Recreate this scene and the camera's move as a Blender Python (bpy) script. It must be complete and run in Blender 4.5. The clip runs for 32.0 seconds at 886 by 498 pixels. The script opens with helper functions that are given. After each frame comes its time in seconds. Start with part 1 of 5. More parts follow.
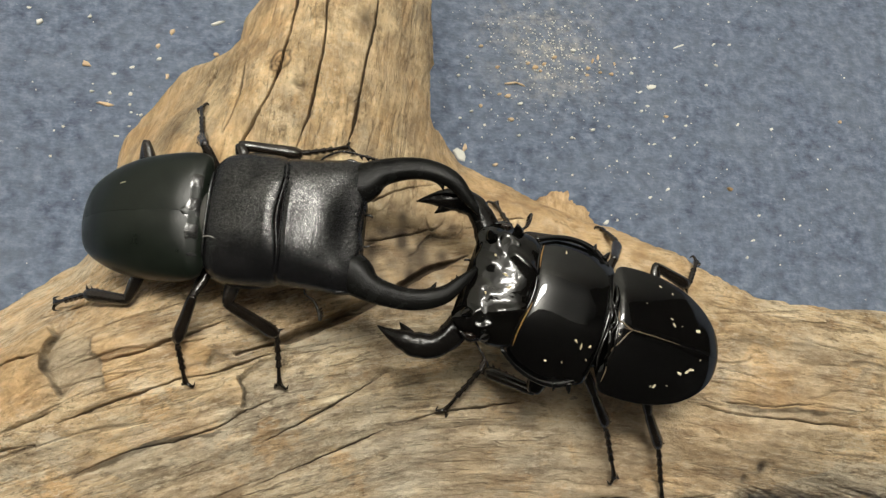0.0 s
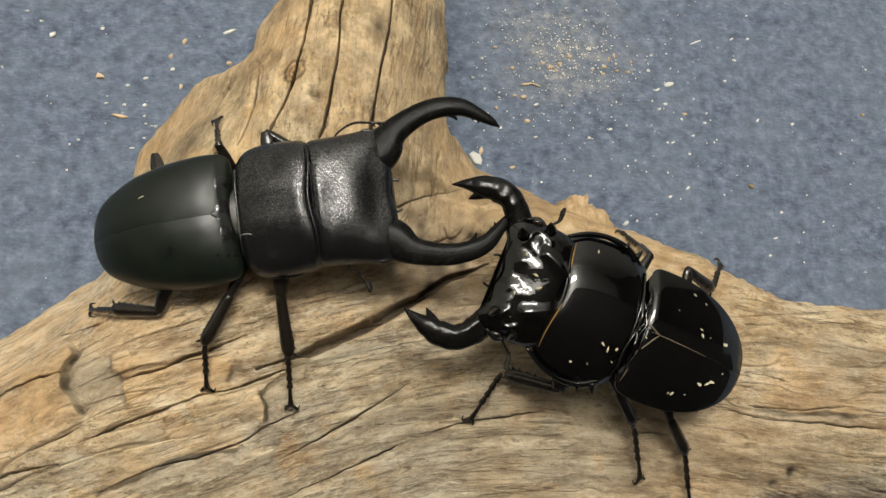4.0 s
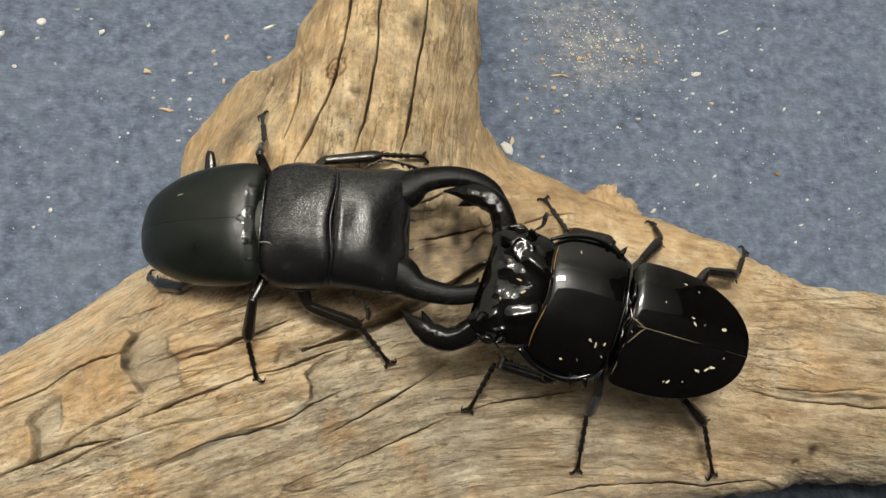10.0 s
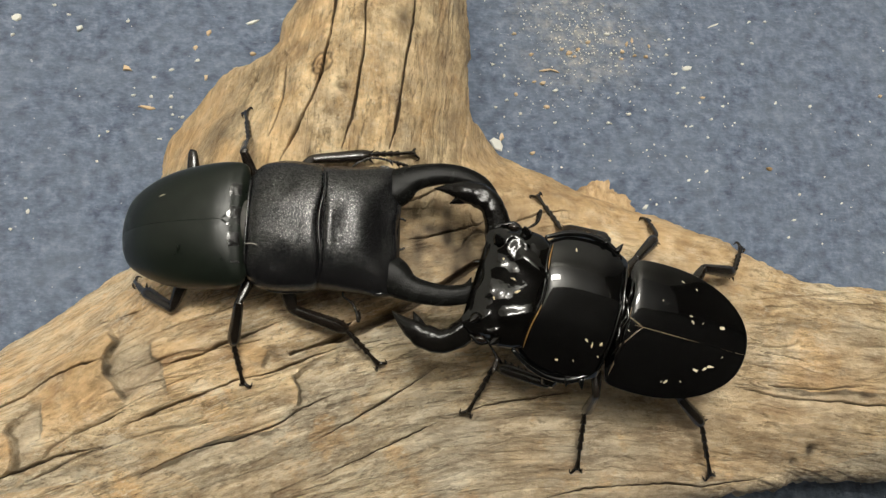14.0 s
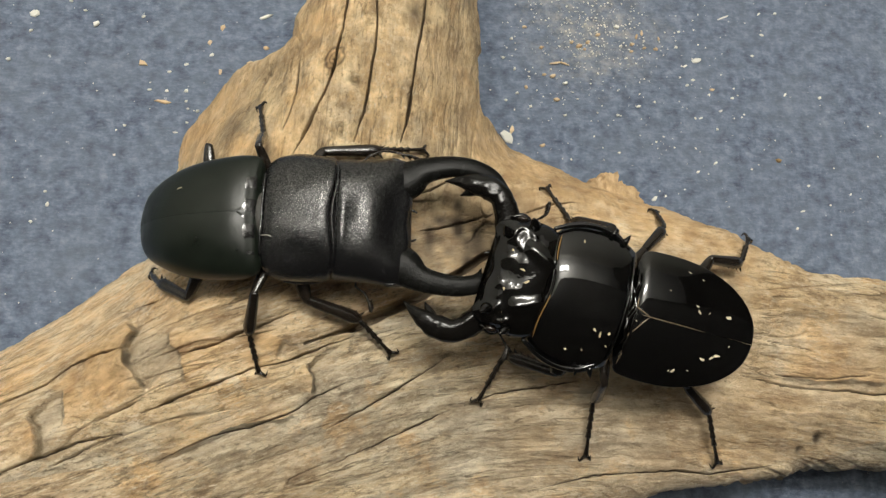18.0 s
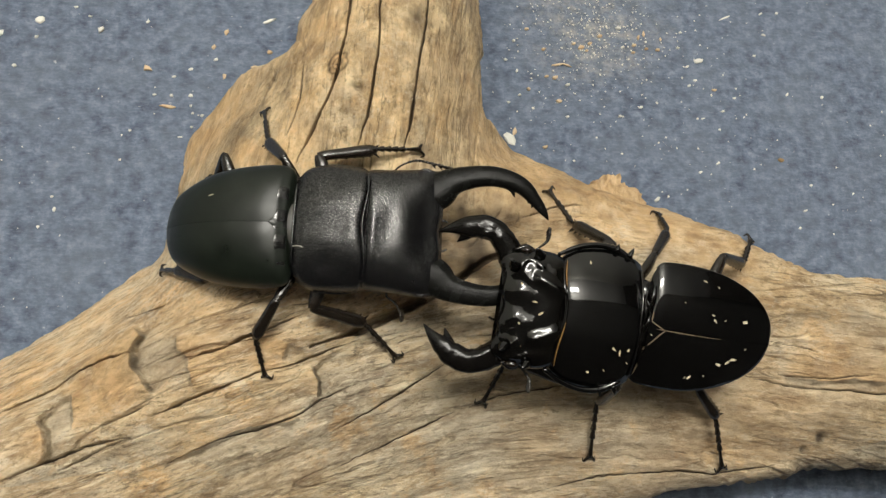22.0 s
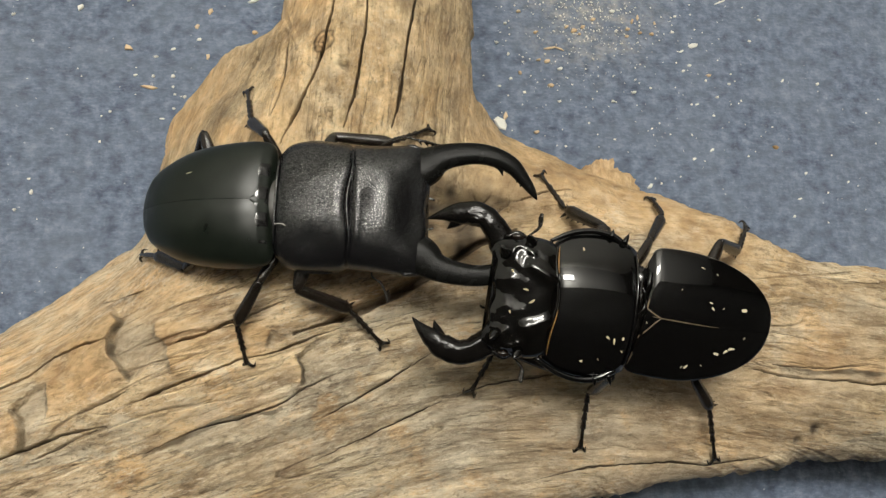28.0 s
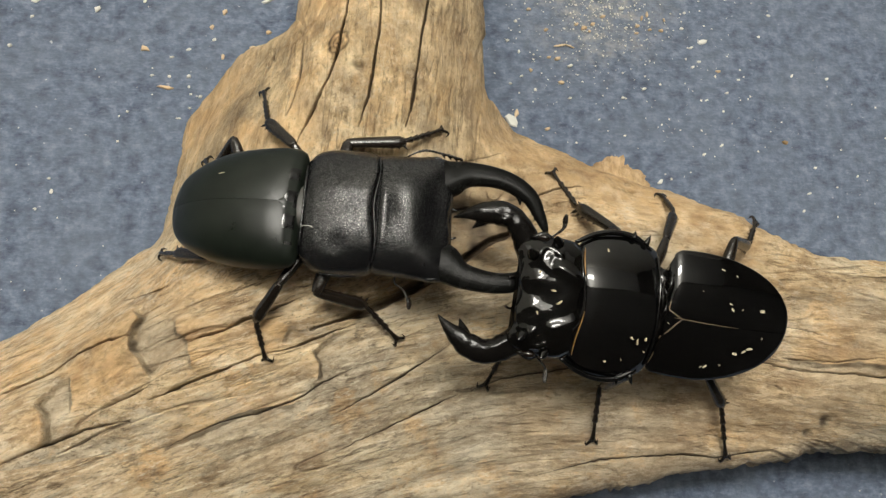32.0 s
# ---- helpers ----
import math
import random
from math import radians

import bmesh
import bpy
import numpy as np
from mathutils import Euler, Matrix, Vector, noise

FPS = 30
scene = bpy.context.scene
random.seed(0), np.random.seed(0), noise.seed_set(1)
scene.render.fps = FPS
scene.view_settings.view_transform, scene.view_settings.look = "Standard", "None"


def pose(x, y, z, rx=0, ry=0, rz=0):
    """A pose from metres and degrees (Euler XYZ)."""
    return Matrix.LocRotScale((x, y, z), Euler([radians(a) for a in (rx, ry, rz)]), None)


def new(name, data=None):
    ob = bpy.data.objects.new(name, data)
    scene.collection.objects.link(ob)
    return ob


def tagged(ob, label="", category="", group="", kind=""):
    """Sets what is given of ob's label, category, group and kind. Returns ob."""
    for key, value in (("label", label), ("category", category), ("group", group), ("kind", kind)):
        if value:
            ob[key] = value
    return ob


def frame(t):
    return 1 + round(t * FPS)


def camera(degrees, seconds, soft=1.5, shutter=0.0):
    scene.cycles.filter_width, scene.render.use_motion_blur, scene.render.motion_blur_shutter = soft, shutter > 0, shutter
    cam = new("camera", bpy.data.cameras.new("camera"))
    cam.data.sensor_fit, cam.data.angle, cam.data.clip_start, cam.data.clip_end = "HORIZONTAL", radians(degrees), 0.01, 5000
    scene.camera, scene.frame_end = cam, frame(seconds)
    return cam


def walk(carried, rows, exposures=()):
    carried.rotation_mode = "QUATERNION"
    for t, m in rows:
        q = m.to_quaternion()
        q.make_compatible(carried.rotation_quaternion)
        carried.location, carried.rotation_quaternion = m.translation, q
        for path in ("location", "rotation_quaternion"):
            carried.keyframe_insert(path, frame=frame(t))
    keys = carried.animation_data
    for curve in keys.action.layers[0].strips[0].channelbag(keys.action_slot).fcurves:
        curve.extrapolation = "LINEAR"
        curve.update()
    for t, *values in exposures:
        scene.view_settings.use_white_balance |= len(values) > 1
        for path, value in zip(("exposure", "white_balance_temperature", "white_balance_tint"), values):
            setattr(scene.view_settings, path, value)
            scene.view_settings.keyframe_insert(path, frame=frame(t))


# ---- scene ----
# ---- camera and its path ----
cam = camera(57.0, 32.0, soft=1.4, shutter=0.4)
PATH = [
    (0, 0.00458, -0.00344, 0.24564, 19.006, -8.904, 0.927),
    (0.5, 0.00478, -0.00252, 0.24450, 18.987, -8.821, 0.744),
    (1, 0.00442, -0.00101, 0.24449, 18.975, -8.679, 0.359),
    (1.5, 0.00448, -0.00076, 0.24458, 19.032, -8.491, 0.213),
    (2, 0.00446, -0.00142, 0.24626, 18.977, -8.235, 0.344),
    (2.5, 0.00396, -0.00085, 0.24632, 18.927, -7.986, 0.322),
    (4.5, 0.00347, 0.00074, 0.24424, 18.675, -7.365, 0.100),
    (5, 0.00271, 0.00033, 0.24516, 18.649, -7.235, 0.132),
    (5.5, 0.00167, -0.00007, 0.24742, 18.557, -7.129, 0.109),
    (6, 0.00134, 0.00080, 0.24773, 18.405, -6.814, -0.089),
    (6.5, 0.00115, 0.00040, 0.24753, 18.045, -6.439, -0.050),
    (7, 0.00106, 0.00014, 0.24815, 17.587, -6.142, 0.119),
    (7.5, 0.00031, -0.00000, 0.24856, 17.470, -5.955, 0.185),
    (8, 0.00036, -0.00160, 0.25339, 17.624, -5.811, 0.363),
    (8.5, 0.00047, -0.00229, 0.25544, 17.870, -5.872, 0.489),
    (9, 0.00011, -0.00217, 0.25568, 17.970, -5.852, 0.530),
    (9.5, 0.00038, -0.00216, 0.25454, 17.773, -5.721, 0.606),
    (10, 0.00034, -0.00163, 0.25389, 17.573, -5.727, 0.600),
    (10.5, -0.00067, -0.00215, 0.25359, 17.419, -5.710, 0.546),
    (11, -0.00066, -0.00124, 0.25266, 17.351, -5.881, 0.354),
    (11.5, -0.00025, -0.00117, 0.25187, 17.428, -6.042, 0.246),
    (12, -0.00045, -0.00122, 0.25124, 17.542, -6.161, 0.128),
    (12.5, 0.00033, -0.00013, 0.24823, 17.438, -6.313, 0.109),
    (13, -0.00000, -0.00000, 0.24804, 17.408, -6.553, 0.000),
    (13.5, -0.00099, 0.00050, 0.24843, 17.525, -6.704, -0.232),
    (14, -0.00066, 0.00026, 0.24893, 17.491, -6.579, -0.229),
    (14.5, -0.00103, -0.00051, 0.25142, 17.269, -6.350, -0.025),
    (16.5, -0.00034, -0.00056, 0.24994, 17.099, -6.221, 0.039),
    (17, -0.00055, -0.00070, 0.25078, 16.926, -6.066, 0.084),
    (17.5, -0.00060, -0.00084, 0.25209, 16.850, -5.891, 0.074),
    (18, -0.00078, -0.00086, 0.25233, 16.884, -5.765, -0.043),
    (18.5, -0.00064, -0.00044, 0.25228, 16.844, -5.573, -0.200),
    (19, -0.00036, -0.00081, 0.25239, 16.819, -5.631, -0.098),
    (19.5, -0.00013, -0.00120, 0.25214, 16.890, -5.806, -0.075),
    (20, 0.00015, -0.00039, 0.25068, 16.725, -5.724, -0.113),
    (20.5, -0.00003, -0.00027, 0.25004, 16.462, -5.630, -0.068),
    (21, 0.00031, -0.00005, 0.24988, 16.296, -5.457, -0.098),
    (21.5, -0.00023, -0.00018, 0.25133, 16.377, -5.436, -0.211),
    (22, -0.00076, -0.00006, 0.25414, 16.775, -5.353, -0.325),
    (22.5, -0.00078, -0.00079, 0.25549, 17.063, -5.112, -0.320),
    (23, -0.00155, -0.00081, 0.25530, 16.855, -4.783, -0.270),
    (23.5, -0.00082, -0.00049, 0.25273, 16.438, -4.712, -0.145),
    (24, -0.00063, -0.00097, 0.25277, 16.118, -4.788, -0.002),
    (24.5, -0.00052, -0.00077, 0.25212, 15.972, -4.869, 0.014),
    (25, -0.00037, -0.00039, 0.25153, 15.962, -5.112, -0.076),
    (25.5, -0.00023, -0.00065, 0.25190, 16.170, -5.302, -0.134),
    (27.5, 0.00054, 0.00007, 0.24810, 15.990, -5.994, -0.083),
    (28, 0.00013, 0.00015, 0.24824, 16.139, -6.145, -0.226),
    (28.5, 0.00045, 0.00045, 0.24747, 16.325, -6.167, -0.330),
    (29, 0.00014, 0.00058, 0.24749, 16.482, -6.425, -0.443),
    (29.5, -0.00024, 0.00056, 0.24794, 16.497, -6.625, -0.537),
    (30, -0.00023, 0.00036, 0.24776, 16.274, -6.242, -0.424),
    (30.5, -0.00048, -0.00008, 0.24875, 15.909, -5.809, -0.184),
    (31, -0.00057, -0.00036, 0.24907, 15.677, -5.568, -0.130),
    (31.5, -0.00145, 0.00004, 0.25055, 15.666, -5.521, -0.257),
    (32, -0.00142, -0.00022, 0.25174, 15.744, -5.466, -0.324),
]
walk(cam, [(t, pose(*row)) for t, *row in PATH])

# ---- light: one ceiling fixture in a closed room, and an added ceiling fill ----
scene.view_settings.exposure = 0.0
world = bpy.data.worlds.new("room_air")
world.use_nodes = True
world.node_tree.nodes["Background"].inputs["Color"].default_value = (0.9, 0.95, 1.0, 1)
world.node_tree.nodes["Background"].inputs["Strength"].default_value = 0.05
scene.world = world
LAMP = (-0.08, 0.42, 2.05)
lamp_data = bpy.data.lights.new("lamp", "AREA")
lamp_data.shape, lamp_data.size, lamp_data.size_y = "RECTANGLE", 1.0, 0.24
lamp_data.energy, lamp_data.color = 27.0, (0.985, 0.955, 0.88)
lamp = new("lamp", lamp_data)
lamp.matrix_basis = pose(LAMP[0], LAMP[1], LAMP[2] - 0.03, 0, 0, 0)
# no known source: added to brighten the ceiling that the glossy shell reflects
ceiling_fill = new("lamp_ceiling_fill", lamp_data.copy())
ceiling_fill.data.energy = 82.0
ceiling_fill.matrix_basis = pose(LAMP[0], LAMP[1], LAMP[2] + 0.09, 180, 0, 0)


# ---- materials ----
class Nodes:
    """A small helper to write node materials."""

    def __init__(self, name):
        self.mat = bpy.data.materials.new(name)
        self.mat.use_nodes = True
        self.tree = self.mat.node_tree
        self.shader = self.tree.nodes["Principled BSDF"]

    def put(self, value, socket):
        if isinstance(value, bpy.types.NodeSocket):
            self.tree.links.new(value, socket)
        else:
            socket.default_value = value

    def node(self, kind, **inputs):
        n = self.tree.nodes.new(kind)
        for key, value in inputs.items():
            self.put(value, n.inputs[key.replace("_", " ")])
        return n

    def attribute(self, name):
        n = self.tree.nodes.new("ShaderNodeAttribute")
        n.attribute_name = name
        return n

    def local(self):
        return self.tree.nodes.new("ShaderNodeTexCoord").outputs["Object"]

    def stretched(self, vector, scale):
        return self.node("ShaderNodeMapping", Vector=vector, Scale=scale).outputs[0]

    def noise(self, vector, scale, detail=4.0, rough=0.55):
        return self.node("ShaderNodeTexNoise", Vector=vector, Scale=scale, Detail=detail, Roughness=rough).outputs["Fac"]

    def ramp(self, value, stops):
        n = self.node("ShaderNodeValToRGB", Fac=value)
        ends = n.color_ramp.elements
        while len(ends) < len(stops):
            ends.new(0.5)
        for end, (at, color) in zip(ends, stops):
            end.position = at
            end.color = (*color, 1) if len(color) == 3 else (color[0],) * 3 + (1,)
        return n.outputs["Color"]

    def mix(self, factor, a, b, how="MIX"):
        n = self.tree.nodes.new("ShaderNodeMix")
        n.data_type, n.blend_type = "RGBA", how
        self.put(factor, n.inputs[0]), self.put(a, n.inputs[6]), self.put(b, n.inputs[7])
        return n.outputs[2]

    def math(self, how, a, b=0.0):
        n = self.tree.nodes.new("ShaderNodeMath")
        n.operation = how
        self.put(a, n.inputs[0]), self.put(b, n.inputs[1])
        return n.outputs[0]

    def bump(self, height, strength, distance, normal=None):
        n = self.node("ShaderNodeBump", Height=height, Strength=strength, Distance=distance)
        if normal is not None:
            self.put(normal, n.inputs["Normal"])
        return n.outputs[0]

    def done(self, color, rough, normal=None, **more):
        self.put(color, self.shader.inputs["Base Color"])
        self.put(rough, self.shader.inputs["Roughness"])
        if normal is not None:
            self.put(normal, self.shader.inputs["Normal"])
        for key, value in more.items():
            self.put(value, self.shader.inputs[key.replace("_", " ")])
        return self.mat


def rgb(r, g, b):
    return (r, g, b, 1.0)


def wood_material():
    m = Nodes("weathered_wood")
    a, t = m.attribute("grain_arm").outputs["Vector"], m.attribute("grain_trunk").outputs["Vector"]
    w = m.attribute("trunk_share").outputs["Fac"]
    stain_and_shade = m.node("ShaderNodeSeparateXYZ", Vector=m.attribute("stain_and_shade").outputs["Vector"])

    def grain(scale, size, detail, rough=0.6):
        return m.mix(w, m.noise(m.stretched(a, scale), size, detail, rough), m.noise(m.stretched(t, scale), size, detail, rough))

    broad = grain((0.45, 1.0, 1.0), 60, 5, 0.6)
    mid = grain((0.42, 1.0, 1.0), 220, 8, 0.72)
    fine = grain((0.27, 1.0, 1.0), 900, 6, 0.74)
    zone = grain((0.30, 1.0, 1.0), 34, 3, 0.5)
    smear = grain((0.55, 1.0, 1.0), 105, 9, 0.76)
    chalk = grain((0.40, 1.0, 1.0), 150, 9, 0.78)
    hair = grain((0.07, 1.0, 1.0), 420, 3, 0.55)
    broken = grain((0.35, 1.0, 1.0), 130, 3, 0.6)
    here = m.local()
    blotch = m.noise(here, 70, 8, 0.68)
    speck = m.noise(here, 700, 5, 0.72)
    cell = m.tree.nodes.new("ShaderNodeTexVoronoi")
    m.put(m.stretched(m.mix(w, a, t), (0.30, 1.0, 1.0)), cell.inputs["Vector"])
    cell.inputs["Scale"].default_value, cell.inputs["Randomness"].default_value = 62.0, 1.0
    plate = m.node("ShaderNodeSeparateXYZ", Vector=cell.outputs["Color"])
    pale = m.ramp(mid, [(0.28, (0.330, 0.222, 0.118)), (0.41, (0.535, 0.392, 0.228)), (0.52, (0.735, 0.575, 0.355)), (0.66, (0.900, 0.755, 0.510))])
    grey = m.ramp(mid, [(0.30, (0.260, 0.210, 0.148)), (0.48, (0.450, 0.376, 0.270)), (0.68, (0.700, 0.625, 0.480))])
    color = m.mix(m.ramp(broad, [(0.46, (0.0,)), (0.58, (0.85,))]), pale, grey)
    orange = m.ramp(mid, [(0.30, (0.400, 0.215, 0.088)), (0.58, (0.880, 0.590, 0.290))])
    color = m.mix(m.ramp(plate.outputs["X"], [(0.55, (0.0,)), (0.85, (0.45,))]), color, grey)
    color = m.mix(m.ramp(plate.outputs["Y"], [(0.60, (0.0,)), (0.90, (0.40,))]), color, orange)
    color = m.mix(m.ramp(blotch, [(0.54, (0.0,)), (0.61, (0.60,))]), color, orange)
    color = m.mix(m.math("MULTIPLY", m.ramp(smear, [(0.54, (0.0,)), (0.61, (1.0,))]), 0.68), color, rgb(0.190, 0.125, 0.070))
    color = m.mix(m.math("MULTIPLY", m.ramp(chalk, [(0.53, (0.0,)), (0.64, (1.0,))]), 0.68), color, rgb(0.800, 0.715, 0.545))
    color = m.mix(m.math("MULTIPLY", m.ramp(fine, [(0.36, (1.0,)), (0.45, (0.0,))]), 0.78), color, rgb(0.120, 0.082, 0.050))
    color = m.mix(m.math("MULTIPLY", m.ramp(fine, [(0.54, (0.0,)), (0.62, (1.0,))]), 0.75), color, rgb(0.860, 0.760, 0.570))
    powder = m.math("MULTIPLY", m.ramp(m.noise(m.stretched(here, (0.7, 1.0, 1.0)), 190, 10, 0.78), [(0.51, (0.0,)), (0.60, (1.0,))]), m.ramp(zone, [(0.44, (0.25,)), (0.56, (1.0,))]))
    color = m.mix(m.math("MULTIPLY", powder, 0.50), color, rgb(0.930, 0.855, 0.690))
    worn = m.ramp(m.noise(here, 120, 8, 0.7), [(0.38, (0.24, 0.170, 0.100)), (0.50, (0.52, 0.385, 0.220)), (0.60, (0.92, 0.74, 0.46))])
    color = m.mix(m.math("MULTIPLY", w, 0.50), color, worn)
    color = m.mix(1.0, color, m.mix(w, rgb(1.045, 1.04, 1.03), rgb(1.00, 0.96, 0.89)), "MULTIPLY")
    lines = m.math("MULTIPLY", m.ramp(hair, [(0.470, (0.0,)), (0.492, (1.0,)), (0.508, (1.0,)), (0.530, (0.0,))]), m.ramp(broken, [(0.48, (0.0,)), (0.58, (1.0,))]))
    color = m.mix(m.math("MULTIPLY", lines, 0.5), color, rgb(0.100, 0.064, 0.036))
    color = m.mix(m.math("MULTIPLY", m.ramp(speck, [(0.58, (0.0,)), (0.66, (1.0,))]), 0.50), color, rgb(0.105, 0.070, 0.040))
    color = m.mix(m.math("MULTIPLY", m.ramp(speck, [(0.32, (1.0,)), (0.40, (0.0,))]), 0.45), color, rgb(0.720, 0.640, 0.490))
    color = m.mix(m.math("MULTIPLY", stain_and_shade.outputs["X"], 0.85), color, orange)
    color = m.mix(m.math("MULTIPLY", stain_and_shade.outputs["Z"], 0.7), color, grey)
    # dark share: stains and dirt, and shade painted into the wood colour
    color = m.mix(m.math("MULTIPLY", stain_and_shade.outputs["Y"], 0.9), color, rgb(0.040, 0.026, 0.016))
    color = m.mix(1.0, color, m.ramp(zone, [(0.36, (0.82,)), (0.56, (1.0,))]), "MULTIPLY")
    normal = m.bump(fine, 0.8, 0.0006)
    normal = m.bump(mid, 0.8, 0.0014, normal)
    normal = m.bump(speck, 0.6, 0.0006, normal)
    normal = m.bump(m.math("SUBTRACT", 1.0, lines), 0.7, 0.0006, normal)
    rough = m.ramp(speck, [(0.3, (0.55,)), (0.7, (0.85,))])
    return m.done(color, rough, normal, Specular_IOR_Level=0.35)


def carpet_material():
    m = Nodes("felt_carpet")
    p = m.local()
    tufts = m.noise(p, 230, 5, 0.62)
    fibre = m.noise(m.stretched(p, (0.38, 1.0, 1.0)), 1100, 4, 0.62)
    cloud = m.noise(p, 48, 5, 0.65)
    lint = m.noise(p, 420, 3, 0.6)
    color = m.ramp(tufts, [(0.32, (0.052, 0.070, 0.106)), (0.47, (0.097, 0.125, 0.180)), (0.58, (0.148, 0.184, 0.250)), (0.72, (0.240, 0.275, 0.345))])
    color = m.mix(m.math("MULTIPLY", m.ramp(fibre, [(0.52, (0.0,)), (0.72, (1.0,))]), 0.42), color, rgb(0.27, 0.30, 0.37))
    color = m.mix(m.math("MULTIPLY", m.ramp(fibre, [(0.28, (1.0,)), (0.45, (0.0,))]), 0.50), color, rgb(0.042, 0.058, 0.095))
    color = m.mix(m.ramp(cloud, [(0.38, (0.0,)), (0.64, (0.45,))]), color, rgb(0.165, 0.198, 0.250))
    color = m.mix(m.math("MULTIPLY", m.ramp(lint, [(0.70, (0.0,)), (0.75, (1.0,))]), 0.65), color, rgb(0.56, 0.57, 0.58))
    # dust ground into the pile
    away = m.tree.nodes.new("ShaderNodeVectorMath")
    away.operation = "DISTANCE"
    m.put(p, away.inputs[0])
    away.inputs[1].default_value = (0.079, 0.164, 0.0)
    patch = m.ramp(m.math("MULTIPLY", away.outputs["Value"], 10.0), [(0.0, (1.0,)), (0.12, (0.75,)), (0.34, (0.0,))])
    clump = m.math("MULTIPLY", m.ramp(m.noise(p, 330, 6, 0.7), [(0.44, (0.12,)), (0.62, (1.0,))]), m.ramp(m.noise(p, 85, 3, 0.6), [(0.40, (0.15,)), (0.58, (1.0,))]))
    color = m.mix(m.math("MULTIPLY", m.math("MULTIPLY", patch, clump), 0.55), color, rgb(0.58, 0.54, 0.45))
    normal = m.bump(tufts, 0.7, 0.0012)
    normal = m.bump(fibre, 0.5, 0.0004, normal)
    return m.done(color, 0.95, normal, Specular_IOR_Level=0.15, Sheen_Weight=0.25, Sheen_Roughness=0.6)


def shell_material(name, color, rough, grain, depth, coat=0.0, mottled=0.08, specular=0.5, sparkle=0.0):
    m = Nodes(name)
    p = m.local()
    g = m.noise(p, grain, 3, 0.6)
    b = m.noise(p, 240, 4, 0.6)
    smudge = m.ramp(b, [(0.3, (max(0.02, rough - mottled),)), (0.7, (rough + mottled,))])
    tint = m.mix(m.ramp(b, [(0.35, (0.0,)), (0.75, (1.0,))]), rgb(*color), rgb(*(c * 1.6 for c in color)))
    if sparkle:
        grit = m.ramp(m.noise(p, grain, 2, 0.6), [(0.48, (0.0,)), (0.64, (1.0,))])
        specular = m.math("ADD", specular, m.math("MULTIPLY", grit, sparkle))
        smudge = m.math("SUBTRACT", smudge, m.math("MULTIPLY", grit, 0.06))
    normal = m.bump(g, 0.6, depth)
    normal = m.bump(b, 0.25, depth * 2, normal)
    return m.done(tint, smudge, normal, Coat_Weight=coat, Coat_Roughness=0.04, Specular_IOR_Level=specular)


def plain_material(name, color, rough=0.8, scale=30.0, vary=0.15, bump=0.001, **more):
    m = Nodes(name)
    n = m.noise(m.local(), scale, 4, 0.6)
    c = m.mix(n, rgb(*(v * (1 - vary) for v in color)), rgb(*(min(1, v * (1 + vary)) for v in color)))
    return m.done(c, rough, m.bump(n, 0.3, bump), **more)


def chip_material(name, low, high):
    m = Nodes(name)
    who = m.tree.nodes.new("ShaderNodeObjectInfo").outputs["Random"]
    n = m.noise(m.stretched(m.local(), (0.3, 1, 1)), 1500, 3)
    c = m.mix(m.math("ADD", m.math("MULTIPLY", who, 0.6), m.math("MULTIPLY", n, 0.4)), rgb(*low), rgb(*high))
    return m.done(c, 0.75, m.bump(n, 0.4, 0.0003))


WOOD = wood_material()
CARPET = carpet_material()
MATTE = shell_material("matte_black_shell", (0.006, 0.006, 0.0065), 0.175, 4500, 0.00011, mottled=0.05, specular=0.32, sparkle=1.7)
SATIN = shell_material("satin_black_wing_case", (0.0060, 0.0085, 0.0058), 0.35, 5200, 0.00003, specular=0.38)
JAW_GLOSS = shell_material("worn_glossy_jaw", (0.004, 0.0035, 0.003), 0.15, 700, 0.00022, mottled=0.06, specular=0.30)
JAW_MATTE = shell_material("smooth_black_jaw", (0.0055, 0.0055, 0.005), 0.24, 2600, 0.00014, mottled=0.06, specular=0.11)
GLOSS = shell_material("polished_black_shell", (0.0015, 0.0015, 0.0015), 0.07, 900, 0.000004, mottled=0.03, specular=0.85)
GLOSS_ROUGH = shell_material("pitted_glossy_shell", (0.002, 0.0018, 0.0015), 0.05, 400, 0.00014, mottled=0.03, specular=0.6)
LEG = shell_material("glossy_dark_leg", (0.010, 0.0072, 0.005), 0.13, 1500, 0.00016, coat=0.15, specular=0.65)
SHINE = shell_material("polished_shell_edge", (0.006, 0.006, 0.006), 0.17, 1500, 0.00008, mottled=0.06, specular=0.8)
SEAM = plain_material("pale_horny_seam", (0.16, 0.12, 0.08), 0.25, 1500, 0.3, 0.0001)
NECK = plain_material("greyish_neck_skin", (0.045, 0.043, 0.038), 0.40, 900, 0.4, 0.0004)
FRINGE = plain_material("golden_hair_fringe", (0.30, 0.16, 0.045), 0.5, 2000, 0.3, 0.0002)
EYE = shell_material("dark_eye", (0.012, 0.008, 0.006), 0.10, 5000, 0.00003, coat=0.5)
HAIR = plain_material("pale_hair", (0.55, 0.52, 0.45), 0.5, 900, 0.2, 0.0001)
CRUMB = chip_material("pale_crumbs", (0.50, 0.40, 0.22), (0.75, 0.68, 0.50))
CHIP_TAN = chip_material("tan_chip", (0.52, 0.34, 0.17), (0.75, 0.60, 0.40))
CHIP_WHITE = chip_material("white_chip", (0.62, 0.62, 0.56), (0.85, 0.84, 0.76))
CHIP_BROWN = chip_material("brown_chip", (0.22, 0.13, 0.05), (0.34, 0.22, 0.10))
DUST = plain_material("wood_dust", (0.76, 0.73, 0.65), 0.9, 400, 0.3, 0.0002)
